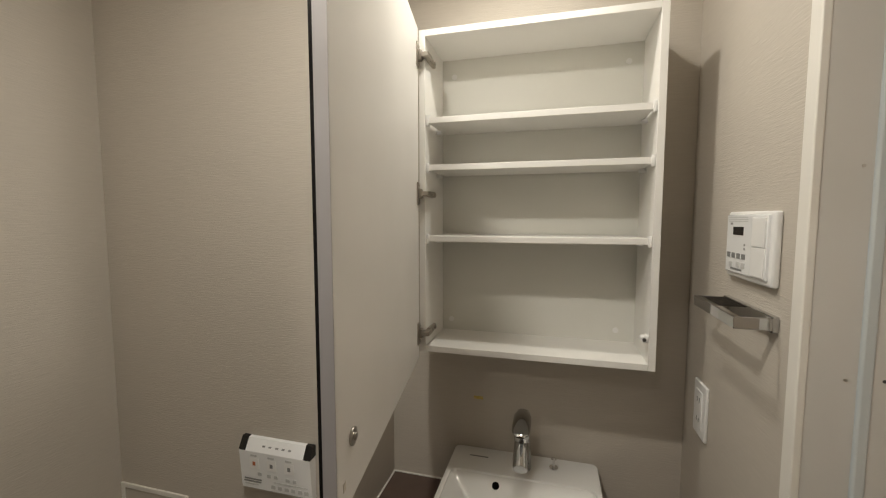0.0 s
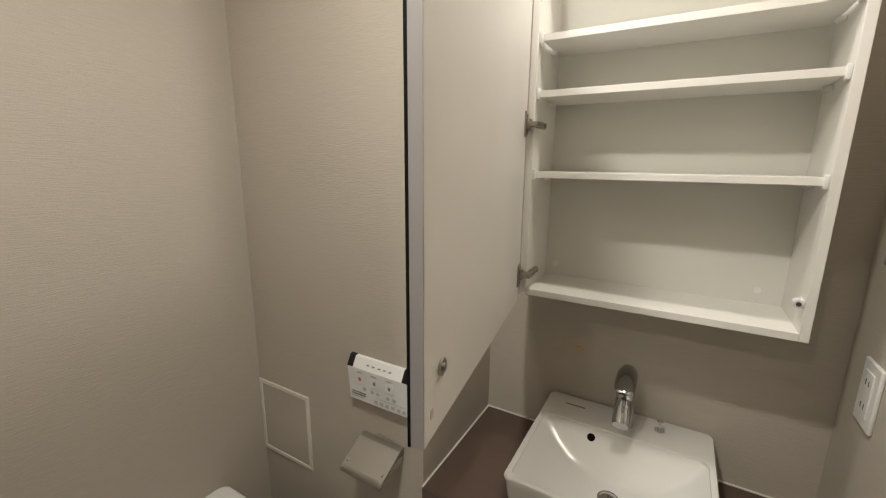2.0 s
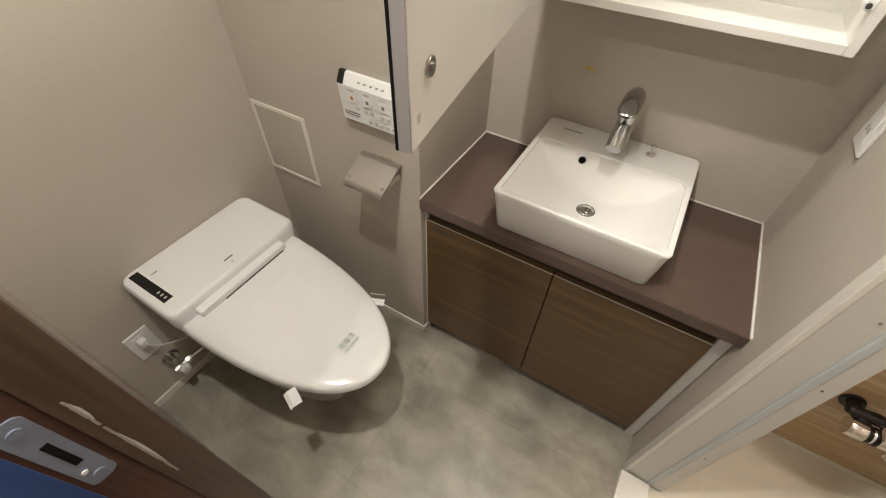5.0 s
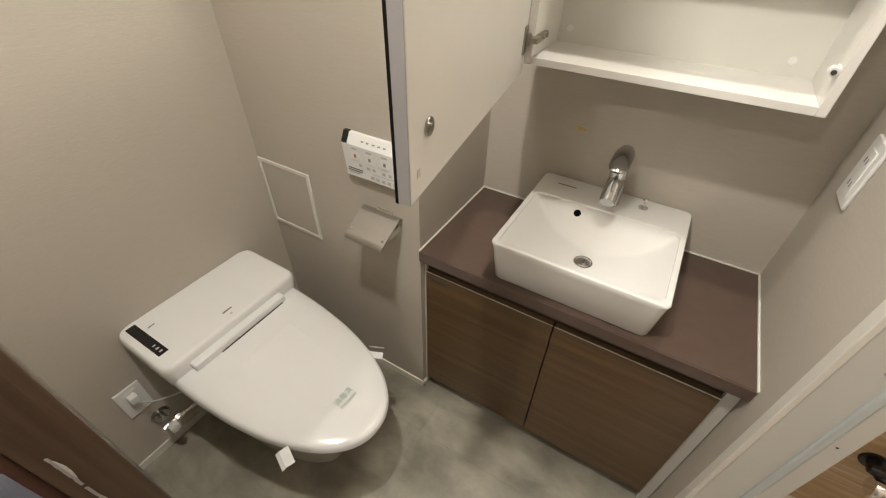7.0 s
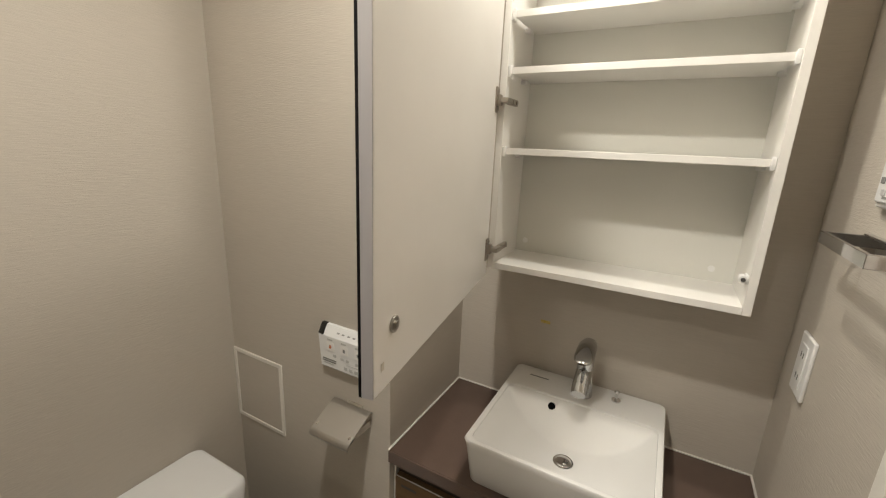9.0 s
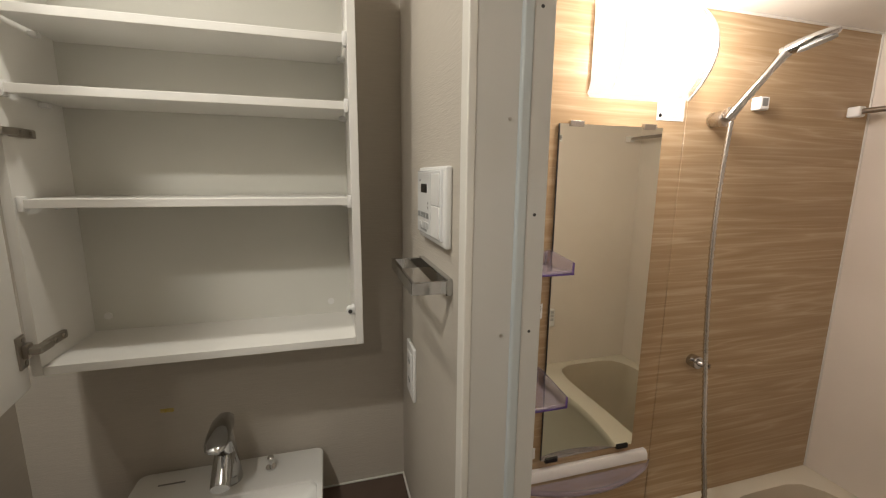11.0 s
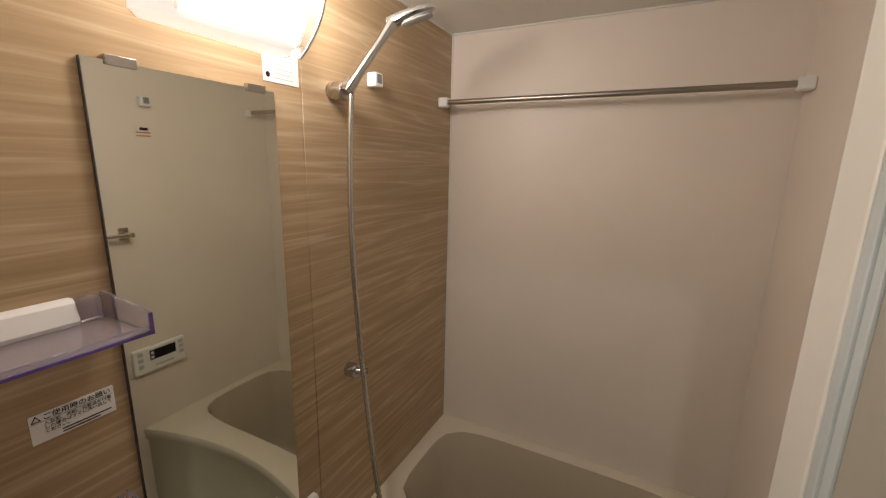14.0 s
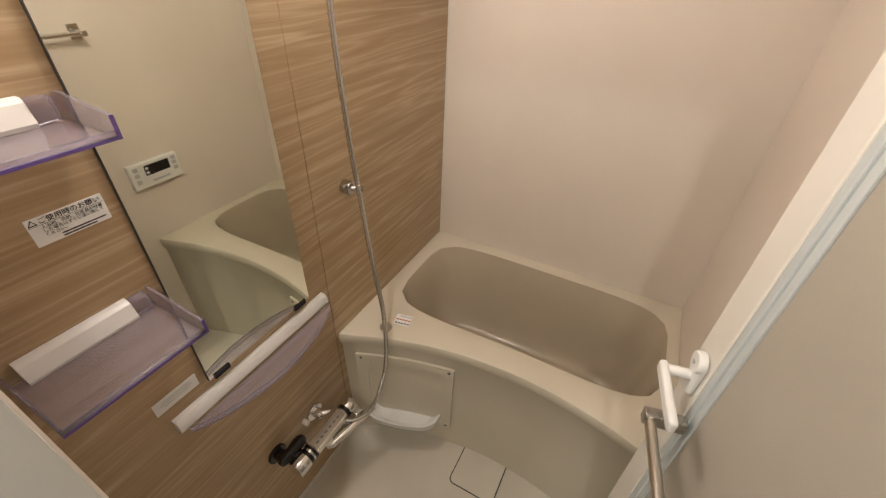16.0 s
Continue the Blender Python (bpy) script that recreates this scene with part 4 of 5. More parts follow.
def tub_well(z, g, r):
    """Inner outline matched point for point with the outer one."""
    out = []
    x0, x1, y0, y1 = 1.700 + g, 2.140 - g, 0.383 + g, 1.305 - g
    cx, cy = (x0 + x1) / 2, (y0 + y1) / 2
    for p in tub_outline(0):
        dx, dy = (p.x - 1.83) / 0.355 * (x1 - x0) / 2, (p.y - 0.861) / 0.496 * (y1 - y0) / 2
        d = Vector((dx, dy)).normalized()
        e = 5.0 - 2.2 * r
        k = (abs(d.x / ((x1 - x0) / 2)) ** e + abs(d.y / ((y1 - y0) / 2)) ** e) ** (-1 / e)
        bow = 0.035 * max(0, -d.x) * (abs(d.y * k) / 0.45) ** 2
        out.append(Vector((cx + d.x * k - bow, cy + d.y * k, z)))
    return out


tubt = thing("bathtub", (1.85, 0.86, 0), "beige bathtub with a cream curved apron", "bathtub")
part("apron", loft([tub_outline(0.0, 0.018), tub_outline(0.30, 0.010), tub_outline(ZT - 0.055, 0.008), tub_outline(ZT - 0.045, 0.0), tub_outline(ZT - 0.012, -0.004),
                    tub_outline(ZT - 0.003, 0.0), tub_outline(ZT, 0.010), tub_well(ZT, -0.006, 0.0), tub_well(ZT - 0.004, 0.0, 0.0)], True, False), "tubrim", tubt, "cream curved apron and rim")
part("well", loft([tub_well(ZT - 0.004, 0.0, 0.0), tub_well(ZT - 0.012, 0.002, 0.0), tub_well(ZT - 0.03, 0.008, 0.0), tub_well(0.40, 0.024, 0.1), tub_well(0.26, 0.040, 0.2), tub_well(0.225, 0.045, 0.22),
                  tub_well(0.200, 0.052, 0.25), tub_well(0.182, 0.064, 0.28), tub_well(0.171, 0.080, 0.32), tub_well(0.165, 0.100, 0.36), tub_well(0.163, 0.130, 0.45), tub_well(0.160, 0.18, 0.6)], False, True), "tub", tubt, "beige glossy tub inside")
part("jet_cover", rod((1.905, 1.300, 0.285), (1.905, 1.262, 0.285), 0.026, n=24, bev=0.002), "darkgrey", tubt)
part("plug_button", join(rod((1.572, 1.237, ZT), (1.572, 1.237, ZT + 0.004), 0.021, n=24, bev=0.001), rod((1.572, 1.237, ZT + 0.004), (1.572, 1.237, ZT + 0.007), 0.012, n=18)), "nickel", tubt, "round metal drain button")
st = part("sticker", moved(box(-0.024, 0.024, -0.028, 0.028, 0, 0.001), pose(1.628, 1.205, ZT + 0.0004, 0, 0, 12)), "paper", tubt, "small white printed sticker")
for k in range(14):
    part("printed_mark", moved(box(-0.003, 0.003, -0.004, 0.004, 0.001, 0.0016), pose(1.628, 1.205, ZT + 0.0004, 0, 0, 12) @ pose(-0.016 + 0.016 * (k % 3), -0.023 + 0.0105 * (k // 3), 0)),
         ("greyprint", "redprint", "bluegrey")[k % 3], st)
# moulded recess with soap shelf on the apron
ny0, ny1 = 0.985, 1.315


def on_apron(y, z, out=0.0):
    return Vector((apron_x(y) + 0.009 - out, y, z))


def apron_slab(y0, y1, z0, z1, d0, d1, n=6):
    rings = []
    for y in span(y0, y1, n):
        rings.append([on_apron(y, z0, d0), on_apron(y, z0, d1), on_apron(y, z1, d1), on_apron(y, z1, d0)])
    return loft(rings)


soap = part("soap_niche", apron_slab(ny0 + 0.035, ny1 - 0.035, 0.15, 0.440, 0.0, 0.0015), "tubrim", tubt, "cream screwed-on soap niche")
part("rail", apron_slab(ny0, ny1, 0.440, 0.472, 0.0, 0.010), "tubrim", soap)
part("rail", apron_slab(ny0, ny1, 0.13, 0.150, 0.0, 0.010), "tubrim", soap)
part("stile", apron_slab(ny0, ny0 + 0.035, 0.15, 0.440, 0.0, 0.010), "tubrim", soap)
part("stile", apron_slab(ny1 - 0.035, ny1, 0.15, 0.440, 0.0, 0.010), "tubrim", soap)
for y, z in ((ny0 + 0.016, 0.456), (ny1 - 0.016, 0.456), (ny0 + 0.016, 0.142), (ny1 - 0.016, 0.142)):
    part("screw", rod(on_apron(y, z, 0.008), on_apron(y, z, 0.0115), 0.005, n=12), "darkgrey", soap)
tray = []
for z, d, w in ((0.150, 0.05, 0.10), (0.140, 0.07, 0.115), (0.165, 0.085, 0.122), (0.190, 0.088, 0.125), (0.190, 0.080, 0.118), (0.165, 0.070, 0.105), (0.156, 0.055, 0.09)):
    yc = (ny0 + ny1) / 2
    tray.append([on_apron(yc + w * math.sin(a), z, 0.0 if abs(math.cos(a)) < 0.02 else max(0.0, d * math.cos(a) ** 0.5)) for a in (radians(-90 + 180 * k / 16) for k in range(17))] +
                [on_apron(yc + w * (1 - 2 * k / 8), z, -0.001) for k in range(1, 8)])
part("soap_shelf", loft(tray), "plastic", soap, "cream rounded soap shelf")

hatchf = thing("drain_cover", (1.56, 0.835, 0.0), "cream square floor drain cover", "drain cover")
part("gap", loft([rrect(1.472, 1.652, 0.746, 0.924, 0.0004, 0.02), rrect(1.472, 1.652, 0.746, 0.924, 0.0014, 0.02)]), "darkgrey", hatchf)
part("lid", loft([rrect(1.476, 1.648, 0.750, 0.920, 0.001, 0.018), rrect(1.476, 1.648, 0.750, 0.920, 0.003, 0.018), rrect(1.478, 1.646, 0.752, 0.918, 0.004, 0.017)]), "bathfloor", hatchf)

# ---------------------------------------------------------------- wood wall fittings
mir = thing("bath_mirror", (1.22, YW, 0.81), "tall frameless bath mirror in metal clips", "mirror")
part("glass", box(1.068, 1.380, YW - 0.0075, YW - 0.002, 0.812, 1.757), "mirrorold", mir, "silvered glass with dark edge")
part("edge", box(1.0668, 1.0678, YW - 0.0076, YW - 0.001, 0.812, 1.757), "darkgrey", mir)
for x, z in ((1.115, 1.757), (1.338, 1.757), (1.100, 0.812), (1.345, 0.812)):
    s = 1 if z > 1 else -1
    part("clip", box(x - 0.020, x + 0.020, YW - 0.011, YW, min(z - s * 0.006, z + s * 0.008), max(z - s * 0.006, z + s * 0.008), 0.001), "nickel" if s > 0 else "black", mir)


def acrylic_shelf(x0, x1, z0, depth, label):
    sh = thing("corner_shelf", (x0, YW, z0), label, "shelf", "violet acrylic shelves")
    yf = YW - depth
    part("mount", loft([[Vector((x, y, z)) for y, z in ((YW - 0.001, z0 + 0.004), (YW - 0.024, z0 + 0.004), (YW - 0.026, z0 + 0.010), (YW - 0.018, z0 + 0.034), (YW - 0.012, z0 + 0.039), (YW - 0.001, z0 + 0.039))]
                        for x in (x0 + 0.02, x1 - 0.038)]), "plastic", sh, "white wall mount")
    part("tray", join(box(x0, x1 - 0.004, yf, YW - 0.002, z0, z0 + 0.0035), box(x0, x1 - 0.004, yf - 0.004, yf, z0, z0 + 0.010)), "violet", sh, "translucent violet tray")
    prof = ((yf - 0.004, z0), (YW - 0.003, z0), (YW - 0.003, z0 + 0.038), (YW - 0.024, z0 + 0.040), (yf - 0.004, z0 + 0.029))
    part("end", loft([[Vector((x, y, z)) for y, z in prof] for x in (x1 - 0.004, x1)]), "violet", sh)
    part("end_block", box(x1 - 0.037, x1 - 0.010, YW - 0.024, YW - 0.003, z0 + 0.0036, z0 + 0.037, 0.003), "violet", sh, "clear violet end block")
    part("front_edge", box(x0, x1 + 0.0005, yf - 0.0048, yf - 0.0040, z0 - 0.001, z0 + 0.003), "violet_edge", sh)
    part("end_edge", box(x1 - 0.0042, x1 + 0.0008, yf - 0.0052, yf - 0.0035, z0 - 0.001, z0 + 0.029), "violet_edge", sh)
    part("end", box(x0, x0 + 0.004, yf, YW - 0.003, z0 + 0.004, z0 + 0.030), "violet", sh)
    return sh


acrylic_shelf(0.832, 1.054, 1.398, 0.122, "translucent violet acrylic shelf with white mount, upper")
acrylic_shelf(0.832, 1.046, 1.068, 0.142, "translucent violet acrylic shelf with white mount, lower")

led = thing("mirror_ledge", (1.2, YW, 0.78), "white ledge with curved violet acrylic tray below the mirror", "shelf")
part("mount", loft([[Vector((x, y, z)) for y, z in ((YW - 0.001, 0.753), (YW - 0.018, 0.753), (YW - 0.023, 0.758), (YW - 0.021, 0.778), (YW - 0.014, 0.786), (YW - 0.001, 0.786))] for x in (0.972, 1.432)]), "plastic", led, "white plastic ledge")
arc = [(0.985 + 0.445 * k / 20, YW - 0.028 - 0.062 * math.sin(math.pi * k / 20) ** 0.75) for k in range(21)]
part("tray", loft([[Vector((x, y, z)) for x, y in arc] + [Vector((x, YW - 0.027, z)) for x, y in reversed(arc[1:-1])] for z in (0.748, 0.752)]), "violet", led, "curved violet acrylic tray")
part("tray_lip", loft([[Vector((x, y, 0.748)), Vector((x, y - 0.003, 0.748)), Vector((x, y - 0.003, 0.764)), Vector((x, y, 0.764))] for x, y in arc]), "violet", led)

lab = thing("warning_label", (1.0, YW, 1.248), "white warning label with black Japanese text", "label")
TF = (90, 0, 0)
part("sheet", box(0.953, 1.049, YW - 0.0012, YW - 0.0002, 1.246, 1.288), "paper", lab)
part("lettering", moved(words("ご使用時のお願い", 0.0098), pose(1.006, YW - 0.0014, 1.281, *TF)), "black", lab)
part("symbol", moved(words("△", 0.012), pose(0.960, YW - 0.0014, 1.281, *TF)), "black", lab)
for text, x, z, size in (("入浴剤、洗剤、化粧品が付着", 1.006, 1.2715, 0.0060), ("した場合はすぐに洗い流して", 1.006, 1.2655, 0.0060), ("ください。", 0.982, 1.2595, 0.0060)):
    part("lettering", moved(words(text, size), pose(x, YW - 0.0014, z, *TF)), "darkgrey", lab)
part("printed_line", box(0.954, 1.048, YW - 0.0016, YW - 0.0012, 1.2754, 1.2759), "greyprint", lab)
for k, w in enumerate((0.058, 0.044)):
    part("text_bar", box(0.985, 0.985 + w, YW - 0.0016, YW - 0.0012, 1.2525 - 0.0042 * k, 1.2545 - 0.0042 * k), "darkgrey", lab)
lab = thing("small_label", (1.0, YW, 0.82), "small white label with grey print", "label")
part("sheet", box(0.957, 1.050, YW - 0.0012, YW - 0.0002, 0.820, 0.855), "paper", lab)
for i, w in enumerate((0.06, 0.07, 0.055)):
    part("text_bar", box(1.003 - w / 2, 1.003 + w / 2, YW - 0.0016, YW - 0.0012, 0.846 - 0.006 * i - 0.002, 0.846 - 0.006 * i), "bluegrey", lab)
note = thing("notice_sheet", (1.405, YW, 1.78), "pale printed notice sheet stuck to the wood panel", "notice")
part("sheet", box(1.362, 1.452, YW - 0.0012, YW - 0.0002, 1.778, 1.866), "paper", note)
for i in range(9):
    w = (0.052, 0.048, 0.036, 0.054, 0.050, 0.030, 0.052, 0.046, 0.05)[i]
    part("text_bar", box(1.386, 1.386 + w, YW - 0.0016, YW - 0.0012, 1.858 - 0.0088 * i - 0.0016, 1.858 - 0.0088 * i), "bluegrey", note)
for z in (1.850, 1.827):
    part("symbol", moved(words("⊘", 0.014), pose(1.373, YW - 0.0014, z, *TF)), "bluegrey", note)
part("symbol", join(moved(rod((0, 0, 0), (0, 0, 0.0005), 0.0052, n=16), pose(1.373, YW - 0.0012, 1.791, *TF))), "black", note)

# shower
shw = thing("shower_set", (1.545, YW, 1.06), "chrome hand shower with metal hose on wall brackets", "shower")
up = part("upper_bracket", join(rod((1.552, YW, 1.786), (1.552, YW - 0.045, 1.786), 0.020, 0.022, n=28, bev=0.002), rod((1.552, YW - 0.030, 1.786), (1.550, YW - 0.062, 1.800), 0.016, n=22, bev=0.002)), "nickel", shw)
part("adjuster", rod((1.560, YW - 0.040, 1.790), (1.580, YW - 0.040, 1.790), 0.010, n=16, bev=0.002), "nickel", up)
HB0, HB1 = Vector((1.548, YW - 0.062, 1.795)), Vector((1.634, 1.236, 1.945))
part("handset", loft([[HB0.lerp(HB1, f) + r * (math.cos(a) * Vector((0.55, 0.84, 0)) + math.sin(a) * Vector((-0.72, 0.45, 0.52))) for a in (2 * math.pi * k / 16 for k in range(16))]
                      for f, r in ((-0.10, 0.011), (0.0, 0.0135), (0.15, 0.0115), (0.7, 0.010), (0.92, 0.013), (1.0, 0.016))]), "shaded_chrome", shw, "slim chrome handset")
hd = Vector((0.045, -0.083, 0.030)).normalized()
fn = Vector((0.25, -0.25, -1.0))
hs_side = hd.cross(fn).normalized()
hn = hs_side.cross(hd).normalized() * -1 if hs_side.cross(hd).dot(fn) < 0 else hs_side.cross(hd).normalized()


def paddle(rows, off=0.0, n=24):
    return loft([[HB1 + hd * a + hn * (off + h * math.sin(t)) + hs_side * w * math.cos(t) for t in (2 * math.pi * k / n for k in range(n))] for a, w, h in rows])


part("head", paddle(((-0.016, 0.012, 0.012), (0.004, 0.019, 0.014), (0.024, 0.028, 0.015), (0.055, 0.034, 0.014), (0.080, 0.031, 0.012), (0.094, 0.020, 0.008), (0.099, 0.008, 0.004))), "shaded_chrome", shw, "long flat chrome shower head")
part("spray_plate", paddle(((0.014, 0.008, 0.003), (0.022, 0.022, 0.004), (0.055, 0.029, 0.004), (0.078, 0.026, 0.004), (0.090, 0.010, 0.003)), 0.0125), "bluegrey", shw, "grey spray plate")
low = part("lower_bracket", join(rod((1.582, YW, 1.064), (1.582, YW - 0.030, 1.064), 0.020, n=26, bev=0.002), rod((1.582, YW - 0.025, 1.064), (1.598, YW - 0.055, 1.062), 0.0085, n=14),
                                 rod((1.566, YW - 0.020, 1.076), (1.545, YW - 0.024, 1.082), 0.006, n=12)), "shaded_chrome", shw)
part("hose", tube([(1.546, YW - 0.064, 1.775), (1.536, YW - 0.064, 1.62), (1.536, YW - 0.064, 1.42), (1.552, YW - 0.066, 1.18), (1.566, 1.289, 1.05), (1.53, 1.236, 0.865), (1.523, 1.205, 0.68),
                   (1.51, 1.20, 0.483), (1.465, 1.20, 0.383), (1.40, 1.20, 0.345), (1.362, 1.235, 0.318), (1.352, 1.272, 0.30)], 0.0068, 10, 22, 0.15), "hose", shw, "ribbed metal hose")

mx = thing("bath_mixer", (1.23, YW, 0.35), "chrome thermostatic bath mixer on the wood wall", "tap")
MZ = 0.338
part("bar", rod((1.182, 1.278, MZ), (1.366, 1.278, MZ), 0.0255, n=30, bev=0.004), "chrome", mx)
part("dial", rod((1.138, 1.278, MZ), (1.182, 1.278, MZ), 0.029, n=18, bev=0.004), "chrome", mx, "chrome temperature dial")
part("dial", rod((1.366, 1.278, MZ), (1.402, 1.278, MZ), 0.028, n=18, bev=0.004), "chrome", mx, "chrome flow dial")
part("collar", rod((1.1825, 1.278, MZ), (1.193, 1.278, MZ), 0.0268, n=26), "black", mx)
part("collar", rod((1.355, 1.278, MZ), (1.3655, 1.278, MZ), 0.0268, n=26), "black", mx)
part("cover", box(1.206, 1.348, 1.246, 1.310, MZ + 0.016, MZ + 0.031, 0.006, 3), "chrome", mx, "chrome top cover")
for x, s in ((1.176, "black"), (1.336, "chrome")):
    part("wall_elbow", join(rod((x - 0.03, YW, MZ + 0.02), (x - 0.03, YW - 0.010, MZ + 0.02), 0.031, n=26, bev=0.002),
                            tube([(x - 0.03, YW - 0.006, MZ + 0.02), (x - 0.022, YW - 0.035, MZ + 0.020), (x, YW - 0.060, MZ + 0.012), (x + 0.006, 1.284, MZ + 0.004)], 0.0165, 14, 6)),
         s, mx, "black wrapped elbow" if s == "black" else "chrome elbow")
part("spout", join(rod((1.268, 1.270, MZ - 0.010), (1.268, 1.264, MZ - 0.046), 0.017, n=22, bev=0.002),
                   loft([[Vector((x, y + w * math.cos(a), z + 0.011 * math.sin(a))) for a in (2 * math.pi * k / 20 for k in range(20))]
                         for x, y, z, w in ((1.255, 1.258, MZ - 0.036, 0.006), (1.262, 1.256, MZ - 0.036, 0.014), (1.290, 1.250, MZ - 0.034, 0.017), (1.400, 1.224, MZ - 0.030, 0.016), (1.436, 1.216, MZ - 0.030, 0.014), (1.442, 1.215, MZ - 0.030, 0.006))])),
     "chrome", mx, "flat chrome swivel spout turned along the wall")
part("wrap", loft([[Vector((x, 1.316 + w * math.cos(a), MZ + 0.030 + 0.9 * w * math.sin(a))) for a in (2 * math.pi * k / 18 for k in range(18))]
                   for x, w in ((1.122, 0.006), (1.126, 0.015), (1.140, 0.019), (1.168, 0.017), (1.196, 0.020), (1.212, 0.018), (1.220, 0.012), (1.223, 0.004))]), "black", mx, "black tape wrapping")
part("strap", rod((1.200, 1.278, MZ), (1.212, 1.278, MZ), 0.0272, n=26), "black", mx)
part("lever", box(1.370, 1.396, 1.228, 1.262, MZ - 0.005, MZ + 0.005, 0.003), "chrome", mx)
part("screw_knob", join(rod((1.262, YW - 0.001, MZ + 0.024), (1.262, YW - 0.022, MZ + 0.024), 0.009, n=16, bev=0.002)), "plastic", mx, "small white plug")
part("screw_knob", join(rod((1.300, YW - 0.001, MZ + 0.030), (1.300, YW - 0.040, MZ + 0.026), 0.010, n=16, bev=0.002)), "chrome", mx)
part("label_plate", box(1.212, 1.342, 1.250, 1.286, MZ + 0.0312, MZ + 0.0322, 0.0003), "steel", mx, "brushed print plate")
for k in range(6):
    part("printed_mark", box(1.222 + 0.019 * k, 1.233 + 0.019 * k, 1.262, 1.268, MZ + 0.0323, MZ + 0.0326), "greyprint", mx)
part("hose_port", rod((1.352, 1.276, MZ - 0.012), (1.352, 1.276, MZ - 0.045), 0.010, n=16), "chrome", mx)


def rod_socket(x, y, z, s, label):
    so = thing("rod_socket", (x, y, z), label, "bracket", "drying rod sockets")
    part("cup", join(box(x - 0.018, x + 0.018, min(y, y - s * 0.028), max(y, y - s * 0.028), z - 0.020, z + 0.016, 0.004, 3)), "plastic", so)
    part("slot", box(x - 0.010, x + 0.010, min(y - s * 0.027, y - s * 0.0286), max(y - s * 0.027, y - s * 0.0286), z - 0.010, z + 0.012), "greyprint", so)
    return so


rod_socket(1.705, YW, 1.838, 1, "white plastic rod socket on the wood wall")
rod_socket(1.660, YBS, 1.825, -1, "white plastic rod socket on the pale wall")
dry = thing("drying_rod", (2.10, 0.86, 1.83), "stainless clothes drying rod across the bath", "rod")
part("bar", rod((2.098, YBS + 0.02, 1.832), (2.098, YW - 0.02, 1.832), 0.0086, n=28), "rodsteel", dry)
for y0, y1, n0 in ((YBS, YBS + 0.035, 1), (YW - 0.035, YW, 1)):
    part("end_cap", join(box(2.083, 2.113, y0, y1, 1.816, 1.848, 0.005, 3)), "plastic", dry, "white plastic end cap")

ctl = thing("bath_remote", (1.60, YBS, 0.80), "cream bath remote with a black display", "remote control")
part("body", box(1.505, 1.700, YBS, YBS + 0.020, 0.800, 0.902, 0.006, 3), "plastic", ctl)
part("display", box(1.563, 1.660, YBS + 0.0198, YBS + 0.0212, 0.848, 0.888), "black", ctl, "black display window")
for z in (0.859, 0.876):
    part("symbol", box(1.567, 1.577, YBS + 0.0213, YBS + 0.0218, z - 0.005, z + 0.005), "plastic", ctl)
for x, z in ((1.530, 0.882), (1.530, 0.858), (1.530, 0.832), (1.681, 0.884), (1.681, 0.864), (1.681, 0.842)):
    part("button", box(x - 0.009, x + 0.009, YBS + 0.0195, YBS + 0.0215, z - 0.008, z + 0.008, 0.001), "bluegrey", ctl)
part("printed_mark", box(1.58, 1.65, YBS + 0.0198, YBS + 0.0206, 0.818, 0.826), "bluegrey", ctl)
tb = thing("towel_bar", (1.52, YBS, 1.35), "chrome towel bar on the pale bath wall", "towel bar")
part("bar", rod((1.545, YBS + 0.050, 1.352), (1.02, YBS + 0.030, 1.352), 0.007, n=16), "chrome", tb)
part("bracket", join(box(1.525, 1.557, YBS, YBS + 0.006, 1.330, 1.374, 0.001), box(1.535, 1.551, YBS + 0.004, YBS + 0.062, 1.343, 1.361, 0.003)), "chrome", tb)
part("bracket", join(box(1.005, 1.030, YBS, YBS + 0.006, 1.335, 1.369, 0.001), box(1.012, 1.026, YBS + 0.004, YBS + 0.038, 1.344, 1.360, 0.003)), "chrome", tb)
sk = thing("small_sticker", (1.65, YBS, 1.70), "small white sticker with red and black print", "label")
part("sheet", box(1.622, 1.678, YBS + 0.0002, YBS + 0.001, 1.694, 1.734), "bathwall", sk)
part("text_bar", box(1.640, 1.668, YBS + 0.001, YBS + 0.0016, 1.722, 1.732), "black", sk)
part("text_bar", box(1.626, 1.674, YBS + 0.001, YBS + 0.0016, 1.712, 1.716), "redprint", sk)
part("text_bar", box(1.626, 1.674, YBS + 0.001, YBS + 0.0016, 1.700, 1.704), "redprint", sk)

# bath lamp: bowed diffuser in a clear shell
lamp = thing("bath_lamp", (1.26, YW, 1.82), "glowing white bath wall lamp with a bowed cover", "wall lamp")


def bow(profile, z0, z1, n=14, dip=0.055):
    """Stacks a plan outline from z0 to z1; the front is deepest at mid height."""
    rings = []
    for k in range(n + 1):
        z = z0 + (z1 - z0) * k / n
        c = 1 - (2 * k / n - 1) ** 2
        rings.append([Vector((x, YW - d * (1 - dip * 6 * (1 - c)) if d > 0.03 else YW - d, z)) for x, d in profile])
    return loft(rings)


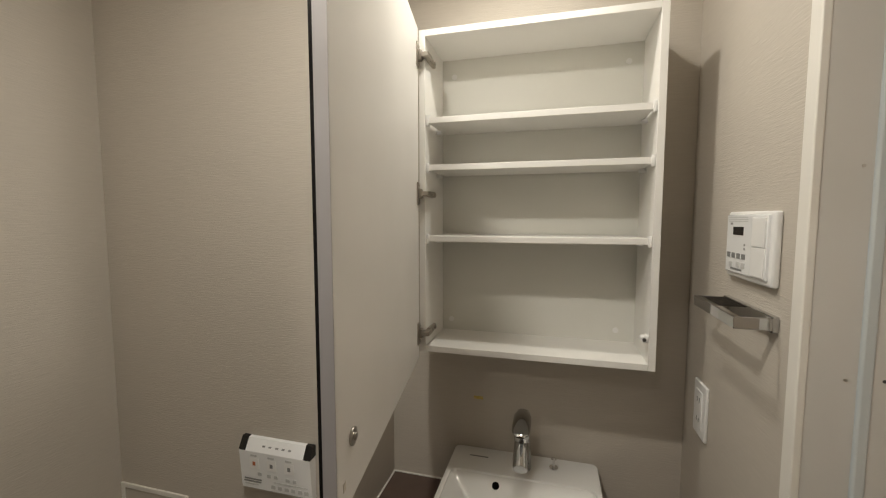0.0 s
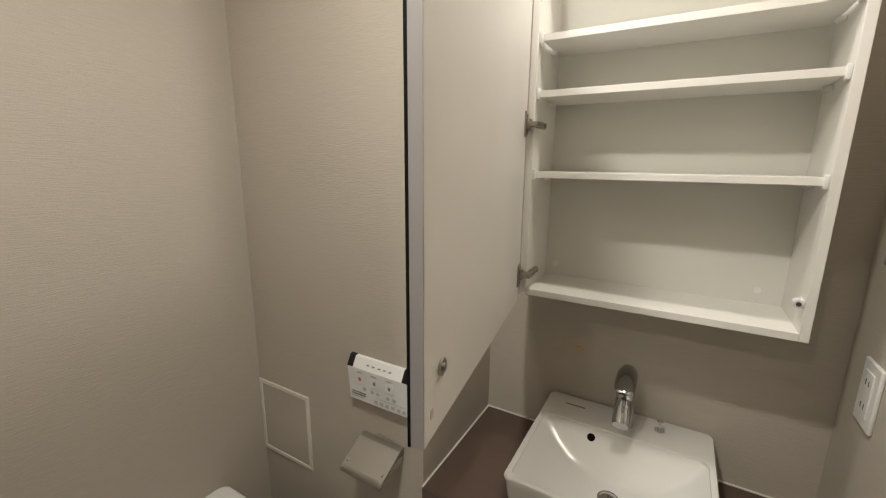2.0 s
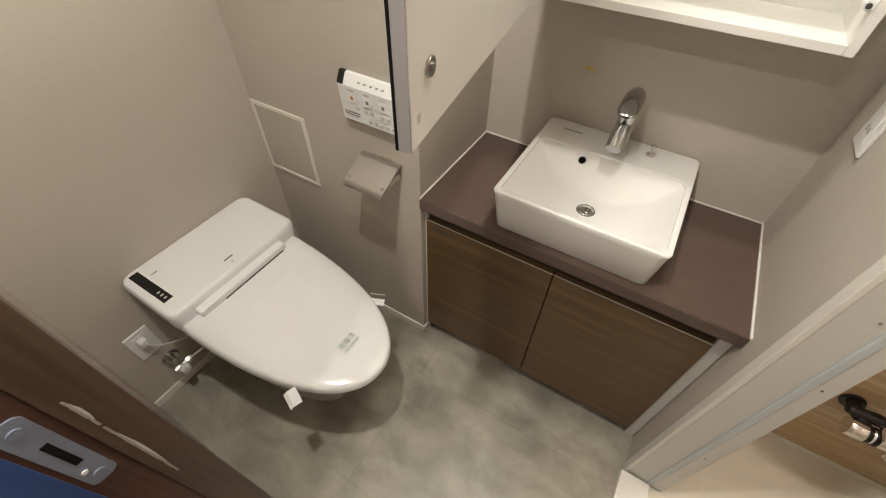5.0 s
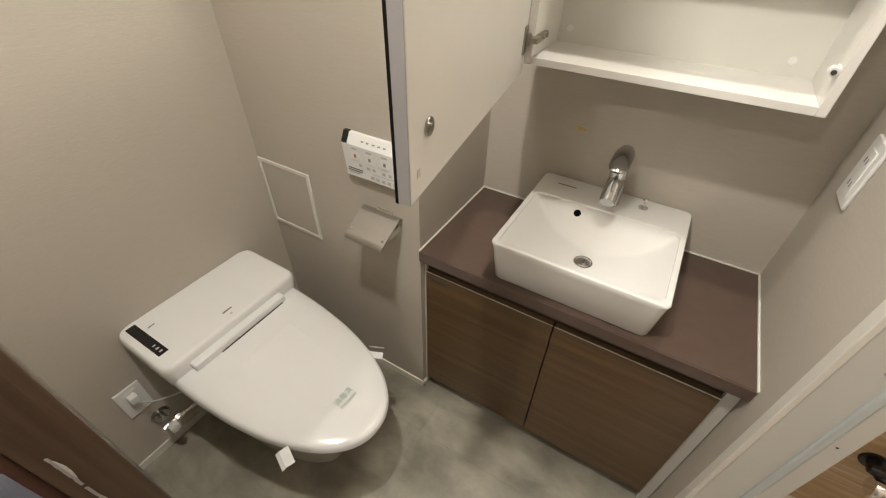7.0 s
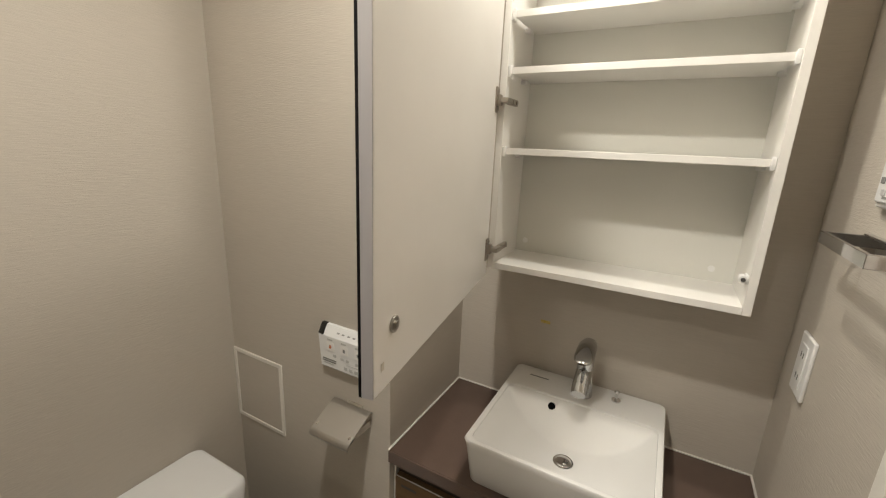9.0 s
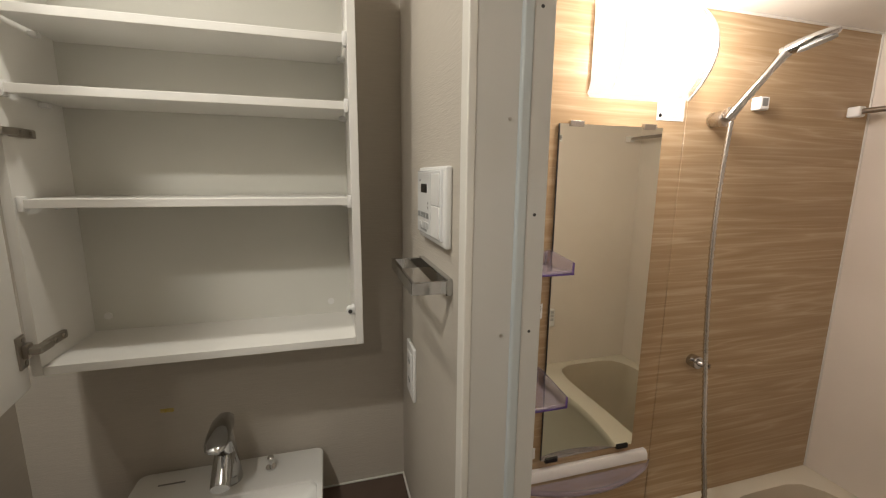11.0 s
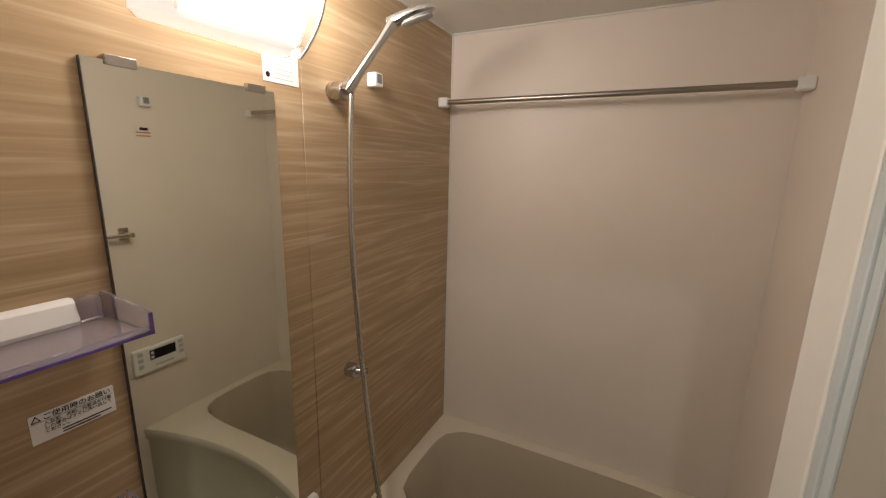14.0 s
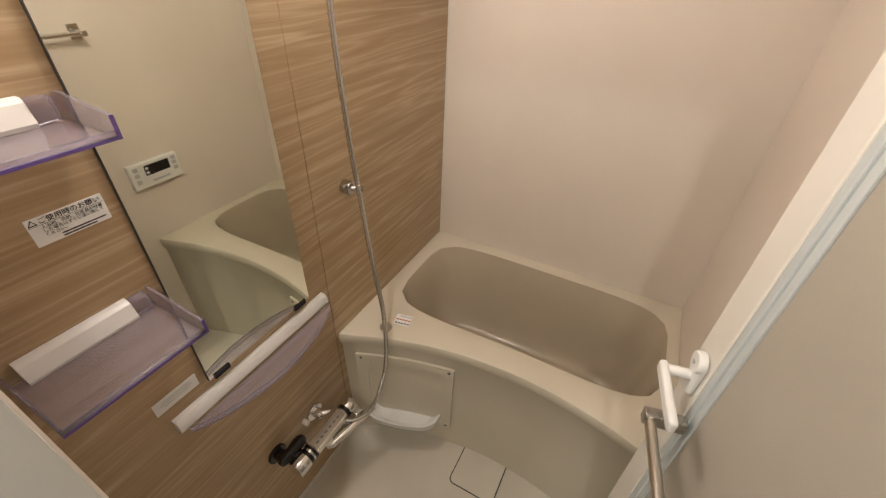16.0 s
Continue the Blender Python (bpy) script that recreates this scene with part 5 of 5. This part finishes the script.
shell = part("shell", bow(((1.142, 0.014), (1.110, 0.076), (1.152, 0.110), (1.362, 0.120), (1.384, 0.080), (1.386, 0.014)), 1.822, 2.045, dip=0.055), "glow_soft", lamp, "frosted lit shell")
diff = part("diffuser", bow(((1.160, 0.112), (1.162, 0.130), (1.366, 0.136), (1.368, 0.116)), 1.834, 2.035, dip=0.055), "glow", lamp, "bright bowed diffuser")
for sx, sd in ((1.157, 0.117), (1.372, 0.124)):
    seam = part("seam", bow(((sx - 0.003, sd - 0.02), (sx - 0.003, sd + 0.002), (sx + 0.003, sd + 0.002), (sx + 0.003, sd - 0.02)), 1.830, 2.038, dip=0.055), "seam_glow", diff, "cream moulded seam")
    seam.visible_shadow = False
wing = part("side_wing", bow(((1.388, 0.030), (1.388, 0.100), (1.408, 0.120), (1.412, 0.117), (1.392, 0.097), (1.392, 0.030)), 1.822, 2.052, dip=0.095), "clear", lamp, "clear acrylic side wing")
rim_w = part("wing_edge", bow(((1.407, 0.118), (1.408, 0.123), (1.414, 0.122), (1.412, 0.115)), 1.821, 2.053, dip=0.095), "plastic", wing, "white edge")
rim_w.visible_shadow = False
shell.visible_shadow = diff.visible_shadow = wing.visible_shadow = False
part("base", box(1.150, 1.380, YW - 0.011, YW, 1.835, 2.040, 0.004), "plastic", lamp)

fan = thing("ceiling_dryer", (1.62, 0.82, HB), "white bathroom dryer grille in the ceiling", "ceiling fan")
part("frame", box(1.40, 1.90, 0.58, 1.06, HB - 0.022, HB - 0.001, 0.005, 3), "plastic", fan)
part("grille", box(1.44, 1.62, 0.62, 1.02, HB - 0.026, HB - 0.022, 0.002), "plastic", fan)
for k in range(7):
    part("slat", box(1.66 + 0.03 * k, 1.674 + 0.03 * k, 0.64, 1.0, HB - 0.0265, HB - 0.022, 0.001), "bluegrey", fan)

# ---------------------------------------------------------------- pieces: floor tiles, wood panels
tx = [XA, -0.55, -0.10, 0.35, XD + 0.008]
ty = [0.137, 0.44, 0.89, YB + 0.425]
for i in range(len(tx) - 1):
    for j in range(len(ty) - 1):
        ob = new("tile", finish(box(tx[i] + 0.0002, tx[i + 1] - 0.0002, ty[j] + 0.0002, ty[j + 1] - 0.0002, -0.0035, 0.0, 0.0003, 1), "tile", "vinyl", False))
        ob.parent = floor
for x0, x1 in ((XBW, 1.4592), (1.4612, XF)):
    ob = new("panel", finish(box(x0, x1, YW, YW + 0.0115, 0.0, HB, 0.0008, 1), "panel", "bathwood"))
    ob.parent = bath_n
